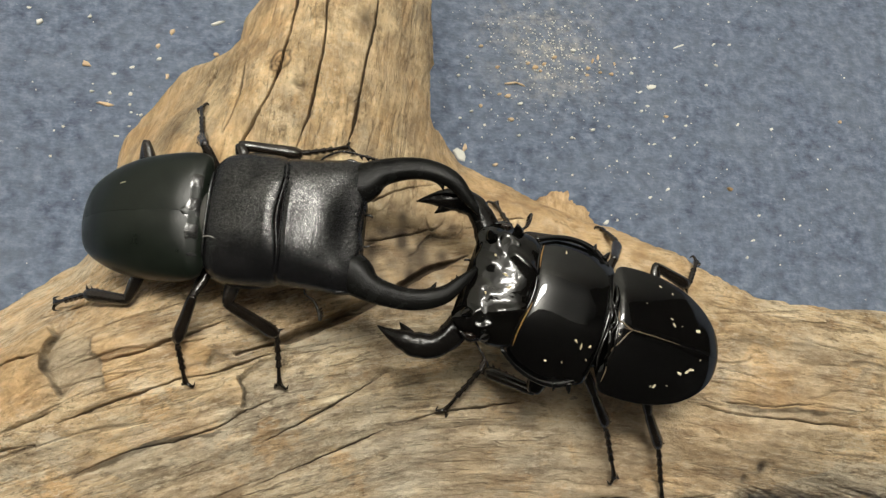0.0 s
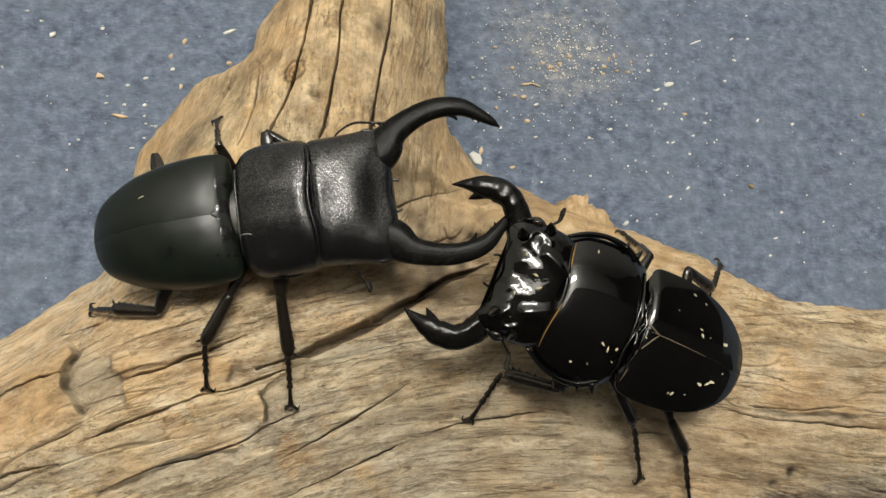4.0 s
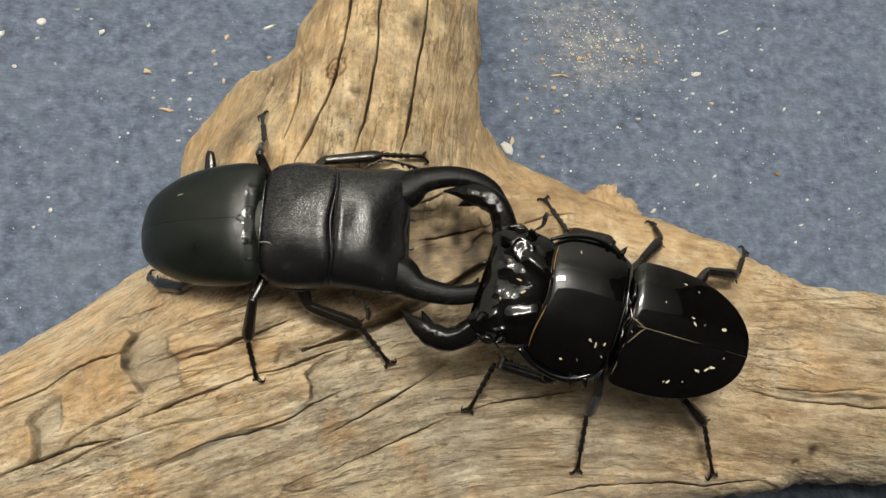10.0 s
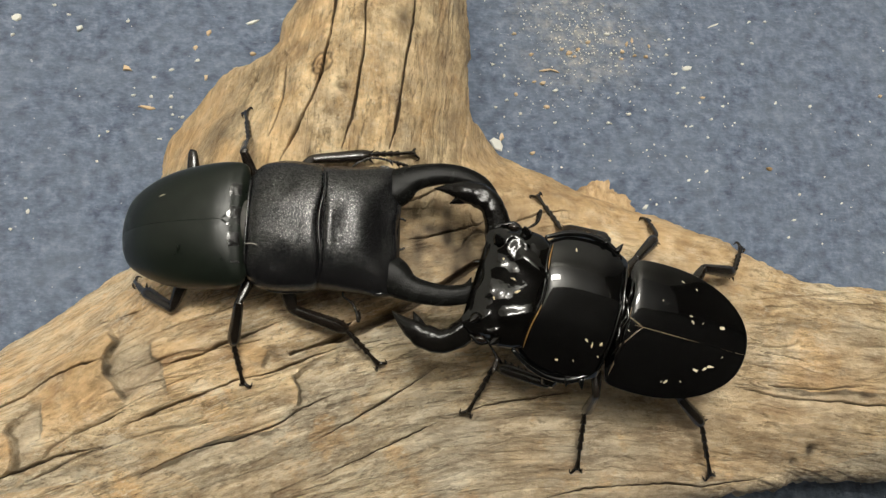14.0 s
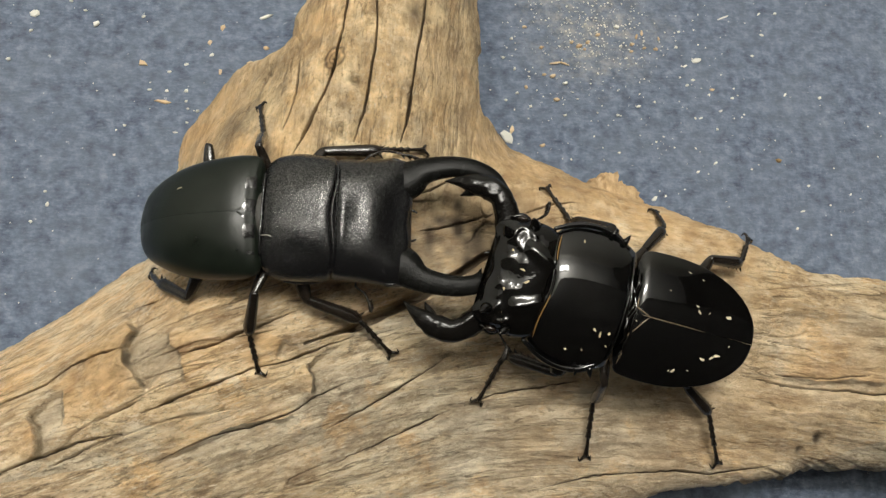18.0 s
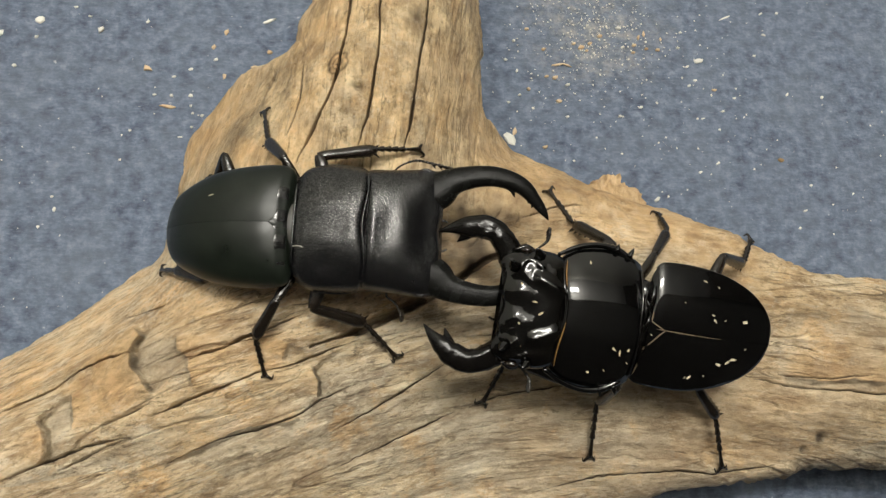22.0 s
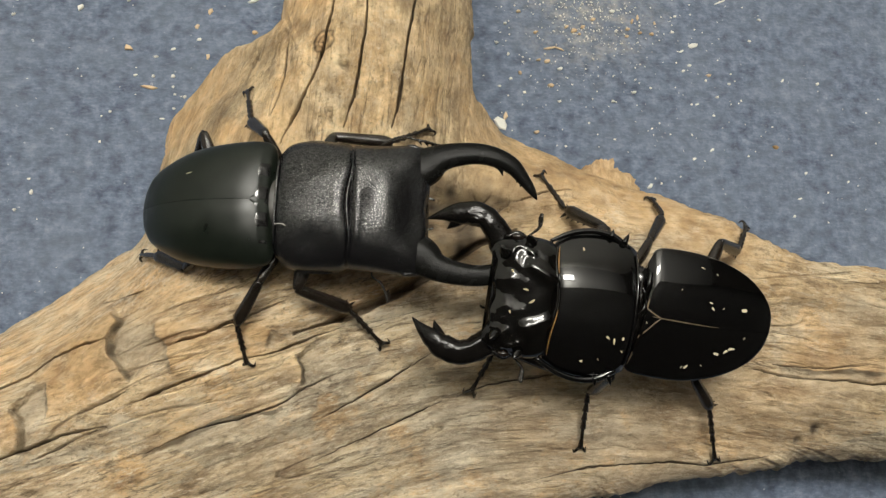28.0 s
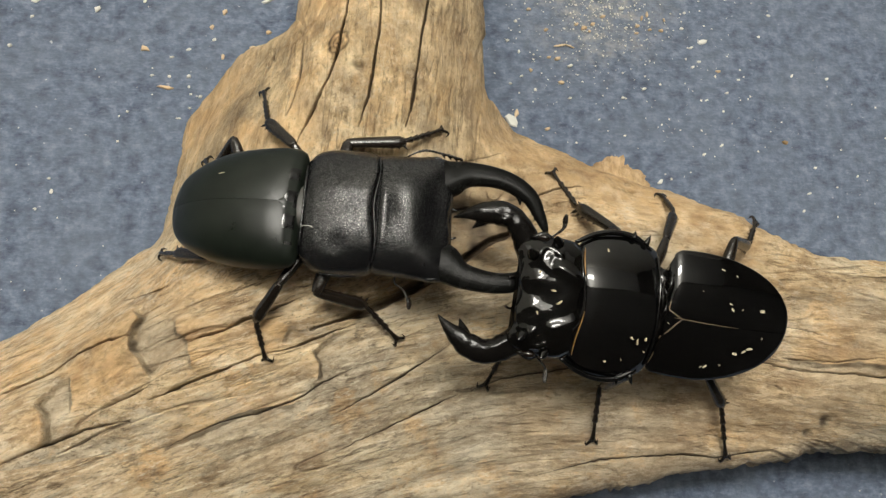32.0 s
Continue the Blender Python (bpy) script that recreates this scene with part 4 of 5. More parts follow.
def ball(at, size, squash=(1, 1, 1), rows=9, around=14):
    verts, faces = [], []
    for r in range(rows):
        v = math.pi * (r + 0.5) / rows
        for a in range(around):
            w = a / around * 2 * math.pi
            verts.append(tuple((at[k] + size / 2 * squash[k] * c) / 1000 for k, c in enumerate((math.sin(v) * math.cos(w), math.sin(v) * math.sin(w), math.cos(v)))))
    for r in range(rows - 1):
        faces += [(r * around + a, (r + 1) * around + a, (r + 1) * around + (a + 1) % around, r * around + (a + 1) % around) for a in range(around)]
    faces += [tuple(range(around)), tuple((rows - 1) * around + a for a in range(around))[::-1]]
    return verts, faces


def femur_shape(n, stout=1.0):
    return tube([(-0.5, 0, 0), (n * 0.15, 0, 0.1), (n * 0.5, 0, 0.25), (n * 0.85, 0, 0.1), (n + 0.3, 0, 0)], [1.8 * stout, 3.1 * stout, 3.5 * stout, 2.9 * stout, 2.0 * stout], 12, 18, 0.75)


def tibia_shape(n, side, saw=1.0):
    shapes = [tube([(-0.4, 0, 0), (n * 0.1, 0, 0), (n * 0.5, 0.1 * side, 0), (n * 0.85, 0.2 * side, 0), (n, 0.1 * side, 0)], [1.9, 2.5, 2.9, 3.2, 1.9], 10, 18, 0.75)]
    for k, size in ((0.42, 0.7), (0.56, 0.9), (0.70, 1.1), (0.82, 1.3), (0.94, 1.6)):
        shapes.append(spike((n * k, 0.8 * side, 0), (n * k + size * 0.7 * saw, (1.2 + size * 0.75 * saw) * side, 0), 0.85 * saw))
    shapes.append(spike((n * 0.97, -0.4 * side, 0), (n + 1.1, -1.0 * side, 0), 0.6))
    return joined(*shapes)


def tarsus_shape(n):
    shapes = []
    step = n * 0.15
    for k in range(4):
        shapes.append(tube([(k * step - 0.1, 0, 0), (k * step + step * 0.5, 0, 0), (k * step + step, 0, 0)], [0.85, 1.25, 1.65], 8, 6))
        shapes.append(spike((k * step + step * 0.9, 0, -0.2), (k * step + step * 1.25, 0, -0.9), 0.45))
    shapes.append(tube([(4 * step - 0.1, 0, 0), (n * 0.78, 0, 0.15), (n * 0.95, 0, 0)], [0.85, 1.0, 1.55], 8, 8))
    for s in (-1, 1):
        shapes.append(tube([(n * 0.92, 0, 0), (n * 0.98, 0.9 * s, 0.15), (n * 1.04, 1.5 * s, -0.3), (n * 0.97, 1.7 * s, -1.0)], [0.9, 0.78, 0.58, 0.12], 7, 9))
    return joined(*shapes)


def blade(rows_of, side, around=22, rows=54, knobs=0.0):
    """A flattened, ridged jaw along rows of (x, y, z, width, height) in millimetres; its ridge runs along the inner edge."""
    data = smooth_rows(rows_of, rows)
    verts, faces = [], []
    for i, (x, y, z, wide, tall) in enumerate(data):
        d = Vector(data[min(i + 1, rows - 1)][:3]) - Vector(data[max(i - 1, 0)][:3])
        d.normalize()
        across = Vector((0, 0, 1)).cross(d).normalized()
        up = d.cross(across)
        wide, tall = max(wide, 0.12), max(tall, 0.12)
        for a in range(around):
            w = a / around * 2 * math.pi
            c, q = math.cos(w), math.sin(w)
            h = math.copysign(abs(q) ** 0.85, q)
            if q > 0:
                h += 0.10 * q * math.exp(-((c * -side - 0.5) / 0.3) ** 2)
            h *= 1 + knobs * noise.noise((x * 0.55, y * 0.55, 3.0 * q))
            c *= 1 + knobs * noise.noise((x * 0.6, y * 0.6, 7.0 + c))
            verts.append((Vector((x, y, z)) + across * (wide / 2 * math.copysign(abs(c) ** 0.9, c)) + up * (tall / 2 * h)) / 1000)
    for r in range(rows - 1):
        faces += [(r * around + a, r * around + (a + 1) % around, (r + 1) * around + (a + 1) % around, (r + 1) * around + a) for a in range(around)]
    faces += [tuple(range(around))[::-1], tuple((rows - 1) * around + a for a in range(around))]
    return verts, faces


def long_jaw(side):
    bar = blade([(-4.5, -1.6 * side, -0.8, 10.4, 6.0), (0.5, -0.2 * side, -0.5, 9.4, 5.4), (4.2, 2.1 * side, -0.1, 6.4, 4.2), (8.6, 3.3 * side, 0.3, 5.3, 3.5), (13.0, 3.7 * side, 0.5, 4.8, 3.2), (17.0, 3.1 * side, 0.4, 4.5, 3.0),
                 (20.6, 1.6 * side, 0.0, 3.9, 2.8), (23.4, -1.2 * side, -0.5, 2.9, 2.2), (25.5, -3.6 * side, -1.0, 1.9, 1.5), (26.8, -5.4 * side, -1.5, 0.3, 0.3)], side)
    shapes = [bar, tube([(12.6, 4.0 * side, 0.2), (15.6, 2.7 * side, 0.2), (17.6, 1.2 * side, 0.2), (18.5, -0.8 * side, 0.1)], [2.6, 2.8, 1.7, 0.2], 10, 14, 0.8)]
    for x, y in ((19.9, 0.9), (21.0, 0.0), (22.0, -1.2), (22.9, -2.2)):
        shapes.append(spike((x, y * side, -0.4), (x - 0.3, (y - 0.85) * side, -0.5), 0.9))
    return joined(*shapes)


def short_jaw(side):
    bar = blade([(-3.2, -0.6 * side, -0.2, 7.6, 6.0), (1.0, 0.7 * side, 0.1, 6.6, 5.2), (4.4, 2.0 * side, 0.2, 5.6, 4.6), (7.8, 2.5 * side, 0.0, 5.4, 4.4), (10.9, 1.3 * side, -0.5, 5.6, 4.2),
                 (13.4, -0.9 * side, -1.2, 4.7, 3.6), (15.6, -3.4 * side, -2.1, 2.5, 2.2), (17.4, -6.1 * side, -3.0, 0.25, 0.25)], side, 26, 70, 0.13)
    return joined(bar, tube([(12.0, -0.8 * side, -1.0), (12.3, -2.8 * side, -1.6), (12.7, -5.0 * side, -2.2)], [3.4, 2.2, 0.2], 10, 12, 0.8),
                  spike((8.6, 1.0 * side, -0.2), (9.4, -0.5 * side, -0.5), 1.7), spike((4.6, 0.6 * side, 0.6), (5.2, -0.9 * side, 0.5), 1.8),
                  tube([(-2, -2.4 * side, 0.8), (1.0, -1.4 * side, 1.2), (3.6, -0.2 * side, 0.9)], [3.4, 2.8, 0.9], 10, 10))


def antenna_shape(line):
    """A thin bent stalk, then small beads and a club of four side leaves."""
    fine = smooth_rows(line, 25)
    shapes = [tube(line, [0.75] + [0.5] * (len(line) - 1), 8, 24)]
    for k in range(11, 25):
        shapes.append(ball(fine[k], 0.75 if k < 20 else 0.95, (1, 1, 1), 6, 8))
    for k in (18, 20, 22, 24):
        x, y, z = fine[k]
        shapes.append(spike((x, y, z), (x + 0.7, y - (1.1 if line[-1][1] > 0 else -1.1), z - 0.3), 0.8))
    return joined(*shapes)


WING_LONG = [(1.5, 11.8, -2.7, -3.9, -8), (0.9, 13.0, -1.3, -4, -10), (-0.2, 13.8, -0.35, -4.1, -10.4), (-1.7, 14.2, 0.65, -4.2, -10.6), (-5.5, 14.5, 1.7, -4.6, -11), (-13, 14.0, 2.2, -5, -11), (-19.5, 12.7, 1.4, -5.4, -10.5),
             (-25, 10.5, -0.6, -5.8, -10), (-28.8, 8.2, -2.9, -6.0, -9.6), (-30.8, 5.7, -4.6, -6.2, -9), (-31.8, 3.2, -5.6, -6.4, -8.4), (-32.3, 0.6, -6.3, -6.6, -8.2)]
PRON_LONG = [(2.0, 8.4, -2.6, -4.4, -8), (2.6, 10.6, -1.0, -4.8, -9.5), (4.2, 13.0, 0.3, -5, -10.2), (6.6, 14.4, 1.2, -5, -10.5), (10.5, 14.9, 2.2, -5, -10.5), (15, 14.8, 2.9, -5, -10), (17.6, 14.5, 2.7, -4.8, -9), (18.8, 13.8, 1.3, -4.6, -8)]
HEAD_LONG = [(18.3, 13.2, 0.6, -4.6, -8), (19.2, 14.0, 2.0, -4.6, -9), (21, 14.2, 2.55, -4.6, -9.4), (24, 14.3, 2.2, -4.6, -9.6), (28, 14.6, 1.2, -4.6, -9.6), (32, 15.0, -0.4, -4.6, -9), (35.0, 14.5, -2.0, -4.6, -8), (36.1, 13.2, -3.6, -4.8, -7)]
WING_ROUND = [(1.6, 11.4, -0.4, -1.6, -8), (1.0, 13.0, 1.4, -1.7, -10), (0.2, 14.0, 2.4, -1.8, -10.4), (-1.53, 14.6, 2.75, -1.9, -10.8), (-7.16, 14.9, 2.7, -2.1, -11), (-13.37, 14.5, 2.0, -2.2, -11.4), (-19.58, 13.0, 0.8, -2.5, -11),
              (-24.35, 10.9, -0.6, -2.9, -10.5), (-27.89, 8.3, -1.7, -3.1, -10), (-30.18, 5.6, -2.6, -3.3, -9), (-31.32, 3.0, -3.1, -3.4, -8), (-31.71, 0.5, -3.35, -3.5, -7)]
PRON_ROUND = [(1.6, 11.4, -1.6, -4, -8), (2.6, 13.8, 0.9, -4.3, -9.5), (7, 15.8, 2.0, -4.6, -10.5), (12, 16.1, 2.2, -4.6, -10.5), (17, 15.2, 2.0, -4.4, -10), (20, 13.8, 1.3, -4.3, -9), (21.2, 12.8, -0.4, -4, -8)]
HEAD_ROUND = [(20.4, 11.6, -0.4, -4, -8), (21.2, 12.4, 0.6, -4, -9), (23.5, 13.2, 1.4, -4, -9.4), (26.4, 13.4, 1.2, -4, -9.4), (29.4, 13.0, 0.3, -4, -8.6), (32.0, 12.2, -1.0, -4, -7.6), (33.7, 11.0, -2.4, -4, -7.0), (34.3, 9.4, -3.5, -4.2, -6.4)]
# lumps and dents on the glossy head
LUMPS = [(31.5, -3.5, 1.2, 0.39), (32.1, 2.5, 1.1, 0.33), (26.0, -11.0, 1.2, 0.26), (31.1, -0.5, 1.4, -0.33), (24.5, -9.5, 1.6, 0.16), (29.0, 0.5, 2.0, -0.23), (26.0, 1.5, 1.8, 0.16), (31.3, 5.6, 1.3, 0.33),
         (24.3, 5.0, 1.6, -0.20), (32.6, -7.4, 0.9, 0.33), (32.6, 7.4, 0.9, 0.33), (23.0, -1.0, 1.4, 0.13), (29.8, 3.4, 1.0, 0.23), (23.5, 9.5, 1.2, 0.20), (27.9, -3.2, 1.0, 0.20), (28.2, 3.0, 0.9, 0.20)]
# on each side of the glossy head: a ringed boss, and a ridge from it to the thorax
BOSS = (29.2, 8.6, 2.4)
BROW = ((27.2, 6.8), (24.4, 5.5), (21.4, 4.2))
# hips (x, y, z), lengths of thigh and shin, and which way the knee points
LEG_PLAN = {"front": ((10, 8.0, -8.5), (10.5, 14.0), (-0.55, 1.0, 0.35)), "mid": ((1.5, 8.0, -9.5), (10.5, 12.0), (0.0, 0.6, 1.0)), "rear": ((-15, 6.5, -9.0), (12.5, 12.5), (0.15, 1.0, 0.05))}

# lengths of the feet, in millimetres, for the side at plus and at minus y
FOOT_LENGTH = {True: {"front": (14.6, 14.4), "mid": (16.6, 10.4), "rear": (17.2, 10.4)}, False: {"front": (13.4, 12.6), "mid": (16.6, 10.8), "rear": (11.0, 14.0)}}


def stag_beetle(glossy):
    wing, pron, head = (WING_ROUND, PRON_ROUND, HEAD_ROUND) if glossy else (WING_LONG, PRON_LONG, HEAD_LONG)
    shell, case, face, jaw = (GLOSS, GLOSS, GLOSS_ROUGH, JAW_GLOSS) if glossy else (MATTE, SATIN, MATTE, JAW_MATTE)
    root = new("stag_beetle")
    tagged(root, "wet-looking glossy black stag beetle with short toothed jaws, standing on driftwood" if glossy else
           "matte black flat stag beetle with long curved jaws, standing on driftwood", "beetle", "beetles on the driftwood")
    brim = 1.9 if glossy else 0
    rig = {"root": root, "neck": 32.8 if glossy else 35.4}
    for side in (1, -1):
        half_shell = piece("wing_case", *hull(wing, 2.0 if glossy else 2.4, 44, 60, side, lambda x, y, v: (-0.10 if glossy else -0.16) * math.exp(-(v / 0.016) ** 2) + (0 if glossy else 0.10 * math.exp(-((abs(v) - 0.1) / 0.07) ** 2)), None, brim), case, root, "glossy black wing case" if glossy else "satin greenish-black wing case")
        half_shell.data.set_sharp_from_angle(angle=math.radians(40))
    piece("abdomen", *hull([(1.5, 8, -4.5, -7, -10.5), (-8, 11.5, -5, -8, -12), (-18, 10.5, -6, -8.5, -12), (-26, 6, -7, -9, -11), (-28.5, 1, -8.5, -9, -9.5)], 2.4, 22, 28), LEG, root)
    girth = 9.2 if glossy else 5.6
    piece("chest", *hull([(-2, 8.5, -3.6, -6, -9), (1, 9.2, -3.4, -6, -9), (5, 9.0, -3.6, -6, -9)], 2.6, 10, 28), LEG, root)
    piece("waist", *hull([(-1.5, girth - 0.6, -1.7, -5, -9), (0.5, girth, -1.3, -5, -9), (2.4, girth, -1.6, -5, -9), (4.0, girth - 0.4, -2.2, -5, -9)], 2.6, 12, 32), GLOSS_ROUGH if glossy else NECK, root)
    plate, sides = [], []
    steps = 7
    for i in range(steps):
        x = 0.2 - 2.9 * i / (steps - 1)
        half_wide = 2.3 * (1 - i / (steps - 1)) ** 0.8 + 0.06
        for j in range(-4, 5):
            y = half_wide * j / 4
            plate.append((x / 1000, y / 1000, (top_of(wing, x, y, 2.0 if glossy else 2.4, brim) + (0.04 - 0.008 * j * j)) / 1000))
    for i in range(steps - 1):
        sides += [(i * 9 + j, (i + 1) * 9 + j, (i + 1) * 9 + j + 1, i * 9 + j + 1) for j in range(8)]
    piece("scutellum", plate, sides, case, root)
    for side in (1, -1):
        line = [(x, side * (w * 0.995), mid - 0.3) for x, w, top, mid, bot in wing[1:]]
        piece("wing_rim", *tube(line, [0.34 if glossy else 0.24] * len(line), 8, 40), NECK if glossy else case, root)

    def pron_relief(x, y, v):
        dz = -0.45 * math.exp(-(v / 0.06) ** 2) * math.exp(-((x - 10) / 6) ** 2)
        if not glossy:
            dz += 0.24 * math.exp(-((x - 16.2) / 1.2) ** 2) * math.exp(-((v + 0.05) / 0.38) ** 4)
        return dz - (0.06 if glossy else 0.5) * math.exp(-(((x - 11) / 2.2) ** 2 + ((abs(v) - 0.62) / 0.16) ** 2))

    def head_relief(x, y, v):
        front = head[-1][0]
        dz = (-0.35 if glossy else -0.8) * math.exp(-(((x - front + 3) / 3.2) ** 2 + (v / 0.45) ** 2)) + (0.4 if glossy else 0.35) * math.exp(-(((x - front + 4) / 3.0) ** 2 + ((abs(v) - 0.72) / 0.2) ** 2))
        if not glossy:
            dz += 0.34 * math.exp(-((x - 20.8) / 1.0) ** 2) * math.exp(-((v + 0.15) / 0.5) ** 4) - 0.35 * math.exp(-(((x - 24.2) / 1.6) ** 2 + ((v - 0.08) / 0.24) ** 2)) + 0.2 * math.exp(-(((x - 27.5) / 2.5) ** 2 + ((v + 0.2) / 0.3) ** 2))
        if glossy:
            dz += 0.10 * noise.noise((x * 0.9, y * 0.9, 1.0))
            off = math.hypot(x - BOSS[0], abs(y) - BOSS[1])
            round_it = math.atan2(abs(y) - BOSS[1], x - BOSS[0])
            dz += (0.42 + 0.30 * math.sin(1.0 * round_it + 0.6) + 0.16 * math.sin(3 * round_it + (2 if y > 0 else 0))) * math.exp(-((off - BOSS[2] - 0.35 * math.sin(2 * round_it)) / 0.8) ** 2) + 0.22 * math.exp(-(((x - BOSS[0] - 0.5) / 0.7) ** 2 + ((abs(y) - BOSS[1] + 0.4) / 1.0) ** 2))
            for (ax, ay), (bx, by) in zip(BROW, BROW[1:]):
                k = min(1, max(0, ((x - ax) * (bx - ax) + (abs(y) - ay) * (by - ay)) / ((bx - ax) ** 2 + (by - ay) ** 2)))
                dz = max(dz, 1.05 * math.exp(-((math.hypot(x - ax - k * (bx - ax), abs(y) - ay - k * (by - ay))) / 1.5) ** 2))
            for bx, by, size, tall in LUMPS:
                dz += tall * math.exp(-(((x - bx) / size) ** 2 + ((y - by) / size) ** 2))
        return dz

    def bowed(x, v):
        return 1.0 * math.sin(v * 2.4) * math.sin(v * 2.4) * (1 if x > 14 else 0.3 if x < 6 else 0.6) - 0.4 * v * v

    def front_scoop(x, v):
        k = max(0, (x - head[0][0]) / (head[-1][0] - head[0][0]))
        return (1.0 if glossy else 0.35) * v * v * k ** 2 - 0.3 * math.cos(v * 9) * k ** 6

    rig["pronotum"] = piece("pronotum", *hull(pron, 2.45 if not glossy else 2.4, 40, 60, 0, pron_relief, bowed, brim), shell, root)
    rig["pronotum"].data.set_sharp_from_angle(angle=math.radians(40))
    rig["head"] = piece("head", *hull(head, 2.7 if not glossy else 2.25, 80, 120, 0, head_relief, front_scoop), face, root)
    front, wide = head[-1][0], head[3][1]
    rim = [(pron[-2][0] + 0.9 + bowed(16, v), v * pron[-2][1] * 0.97, top_of(pron, pron[-2][0], v * pron[-2][1] * 0.93, 2.4, brim) + (0.15 if glossy else 0.1)) for v in np.linspace(-0.9, 0.9, 13)]
    if glossy:
        for part_of in ([(x - 0.45, y * 0.99, z + 0.28) for x, y, z in rim[7:]], [(x - 0.45, y * 0.99, z + 0.28) for x, y, z in rim[:4]]):
            piece("hair_fringe", *tube(part_of, [0.12] + [0.28] * (len(part_of) - 2) + [0.12], 6, 24), FRINGE, rig["pronotum"], "golden hair fringe")
        piece("front_rim", *tube(rim, [0.45] * len(rim), 8, 40), shell, rig["pronotum"])
        line = [(x, 0, top_of(wing, x, 0, 2.0, brim) + 0.02) for x in (-2.5, -5, -8, -11, -14, -17)]
        piece("suture", *tube(line, [0.16, 0.30, 0.28, 0.22, 0.16, 0.08], 8, 24), SEAM, root)
        piece("suture", *tube([(x, 0, top_of(wing, x, 0, 2.0, brim) + 0.02) for x in (-2.8, -1.6, -0.6)], [0.2, 0.2, 0.1], 8, 8), SEAM, root)
        for way, reach in ((1, 12.4), (-1, 3.6)):
            edge_line = [(-2.7 + 3.4 * min(1, k / 4) ** 0.8, way * reach * k / 10, top_of(wing, -2.7 + 3.4 * min(1, k / 4) ** 0.8, way * reach * k / 10, 2.0, brim) + 0.05) for k in range(11)]
            piece("scutellum_edge", *tube(edge_line, [0.14] + [0.34] * 8 + [0.24, 0.1], 8, 40), SEAM, root)
        rng = random.Random(6)
        for k in range(5):
            x0, y0, y1 = 0.6 + 0.5 * k, rng.uniform(-11, -2), rng.uniform(3, 11)
            fold = [(x0 + rng.uniform(-0.5, 0.5), y0 + (y1 - y0) * n / 6, top_of(wing, 0.9, y0 + (y1 - y0) * n / 6, 2.0) + rng.uniform(-0.7, 0.5) - 0.15 * k) for n in range(7)]
            piece("waist_fold", *tube(fold, [0.3, 0.9, 0.7, 1.0, 0.8, 0.9, 0.3], 8, 28), GLOSS_ROUGH, root)
    else:
        piece("front_rim", *tube(rim, [0.42] * len(rim), 8, 40), shell, rig["pronotum"])
        xs, ys = np.linspace(-1.5, 0.9, 9), np.linspace(-9.6, 9.6, 49)
        band = [(x / 1000, y / 1000, (top_of(wing, x - 0.5 * max(0, abs(y) / 11.4 - 0.75), y, 2.4) + 0.03 + 0.13 * math.sin(y * 1.1) * math.exp(-(x / 0.9) ** 2) - 0.12 * (abs(y) / 9.6) ** 6 - 0.10 * max(0, -x - 0.9)) / 1000) for x in xs for y in ys]
        net = [(a * 49 + b, a * 49 + b + 1, (a + 1) * 49 + b + 1, (a + 1) * 49 + b) for a in range(8) for b in range(48)]
        piece("wing_base", band, [q[::-1] for q in net], SHINE, root, "smooth shiny base of the wing cases")
    back = [(pron[1][0] + 0.1, v * pron[1][1] * 0.96, top_of(pron, pron[1][0] + 0.3, v * pron[1][1] * 0.94, 2.4, brim) + 0.05) for v in np.linspace(-0.93, 0.93, 13)]
    piece("hind_rim", *tube(back, [0.6] * len(back), 8, 36), shell, rig["pronotum"])
    for side in (1, -1):
        if glossy:
            lobe = joined(tube([(4, 13.6 * side, -3.6), (8, 16.0 * side, -3.9), (13, 16.6 * side, -3.9), (18, 15.4 * side, -3.8), (22.6, 13.0 * side, -3.4)], [1.2, 1.6, 1.3, 1.3, 0.9], 12, 26, 0.7),
                          spike((5.6, 14.8 * side, -3.4), (4.6, 17.2 * side, -3.4), 1.6), spike((8.6, 15.8 * side, -3.5), (8.4, 17.7 * side, -3.5), 1.4))
            piece("side_lobe", *lobe, shell, rig["pronotum"])
            for k, (x, y) in enumerate(((front - 1.4, 8.6), (front - 7.0, 12.0))):
                piece("horn", *spike((x, y * side, -1.4), (x + 1.6, (y + 1.4) * side, 0.6), 2.6), face, rig["head"])
        else:
            piece("side_edge", *tube([(4.4, 13.0 * side, -4.4), (9, 14.7 * side, -4.6), (15, 14.6 * side, -4.6), (18.4, 13.6 * side, -4.4)], [0.7, 0.9, 0.9, 0.6], 8, 24), shell, rig["pronotum"])
        piece("eye", *ball((front - 4.2, side * (wide - (0.5 if glossy else 1.0)), -3.6 if glossy else -6.0), 3.0, (1.1, 0.7, 1)), EYE, rig["head"])
        piece("eye_ridge", *tube([(front - 7, side * (wide - 1.2), -3.4), (front - 4.2, side * (wide + 0.3), -3.3), (front - 1.6, side * (wide - 0.8), -3.4)], [1.0, 1.1, 0.9], 8, 12), face, rig["head"])
        a = front - 3
        feeler = [(30, 11, -7), (26.4, 14, -7), (24.6, 16.2, -6), (24.8, 18.6, -5.4)] if glossy else [(25.5, 11, -8), (24.5, 15.0, -7), (28.8, 17.6, -6.4), (33.5, 17.2, -6.4), (38.0, 16.2, -6.6)] if side > 0 else [(25.5, 11, -8), (24.2, 14.4, -8), (26.4, 16.2, -8.4), (27.6, 18.4, -9), (28.0, 20.0, -9.6)]
        piece("antenna", *antenna_shape([(x, side * y, z) for x, y, z in feeler]), LEG, rig["head"])
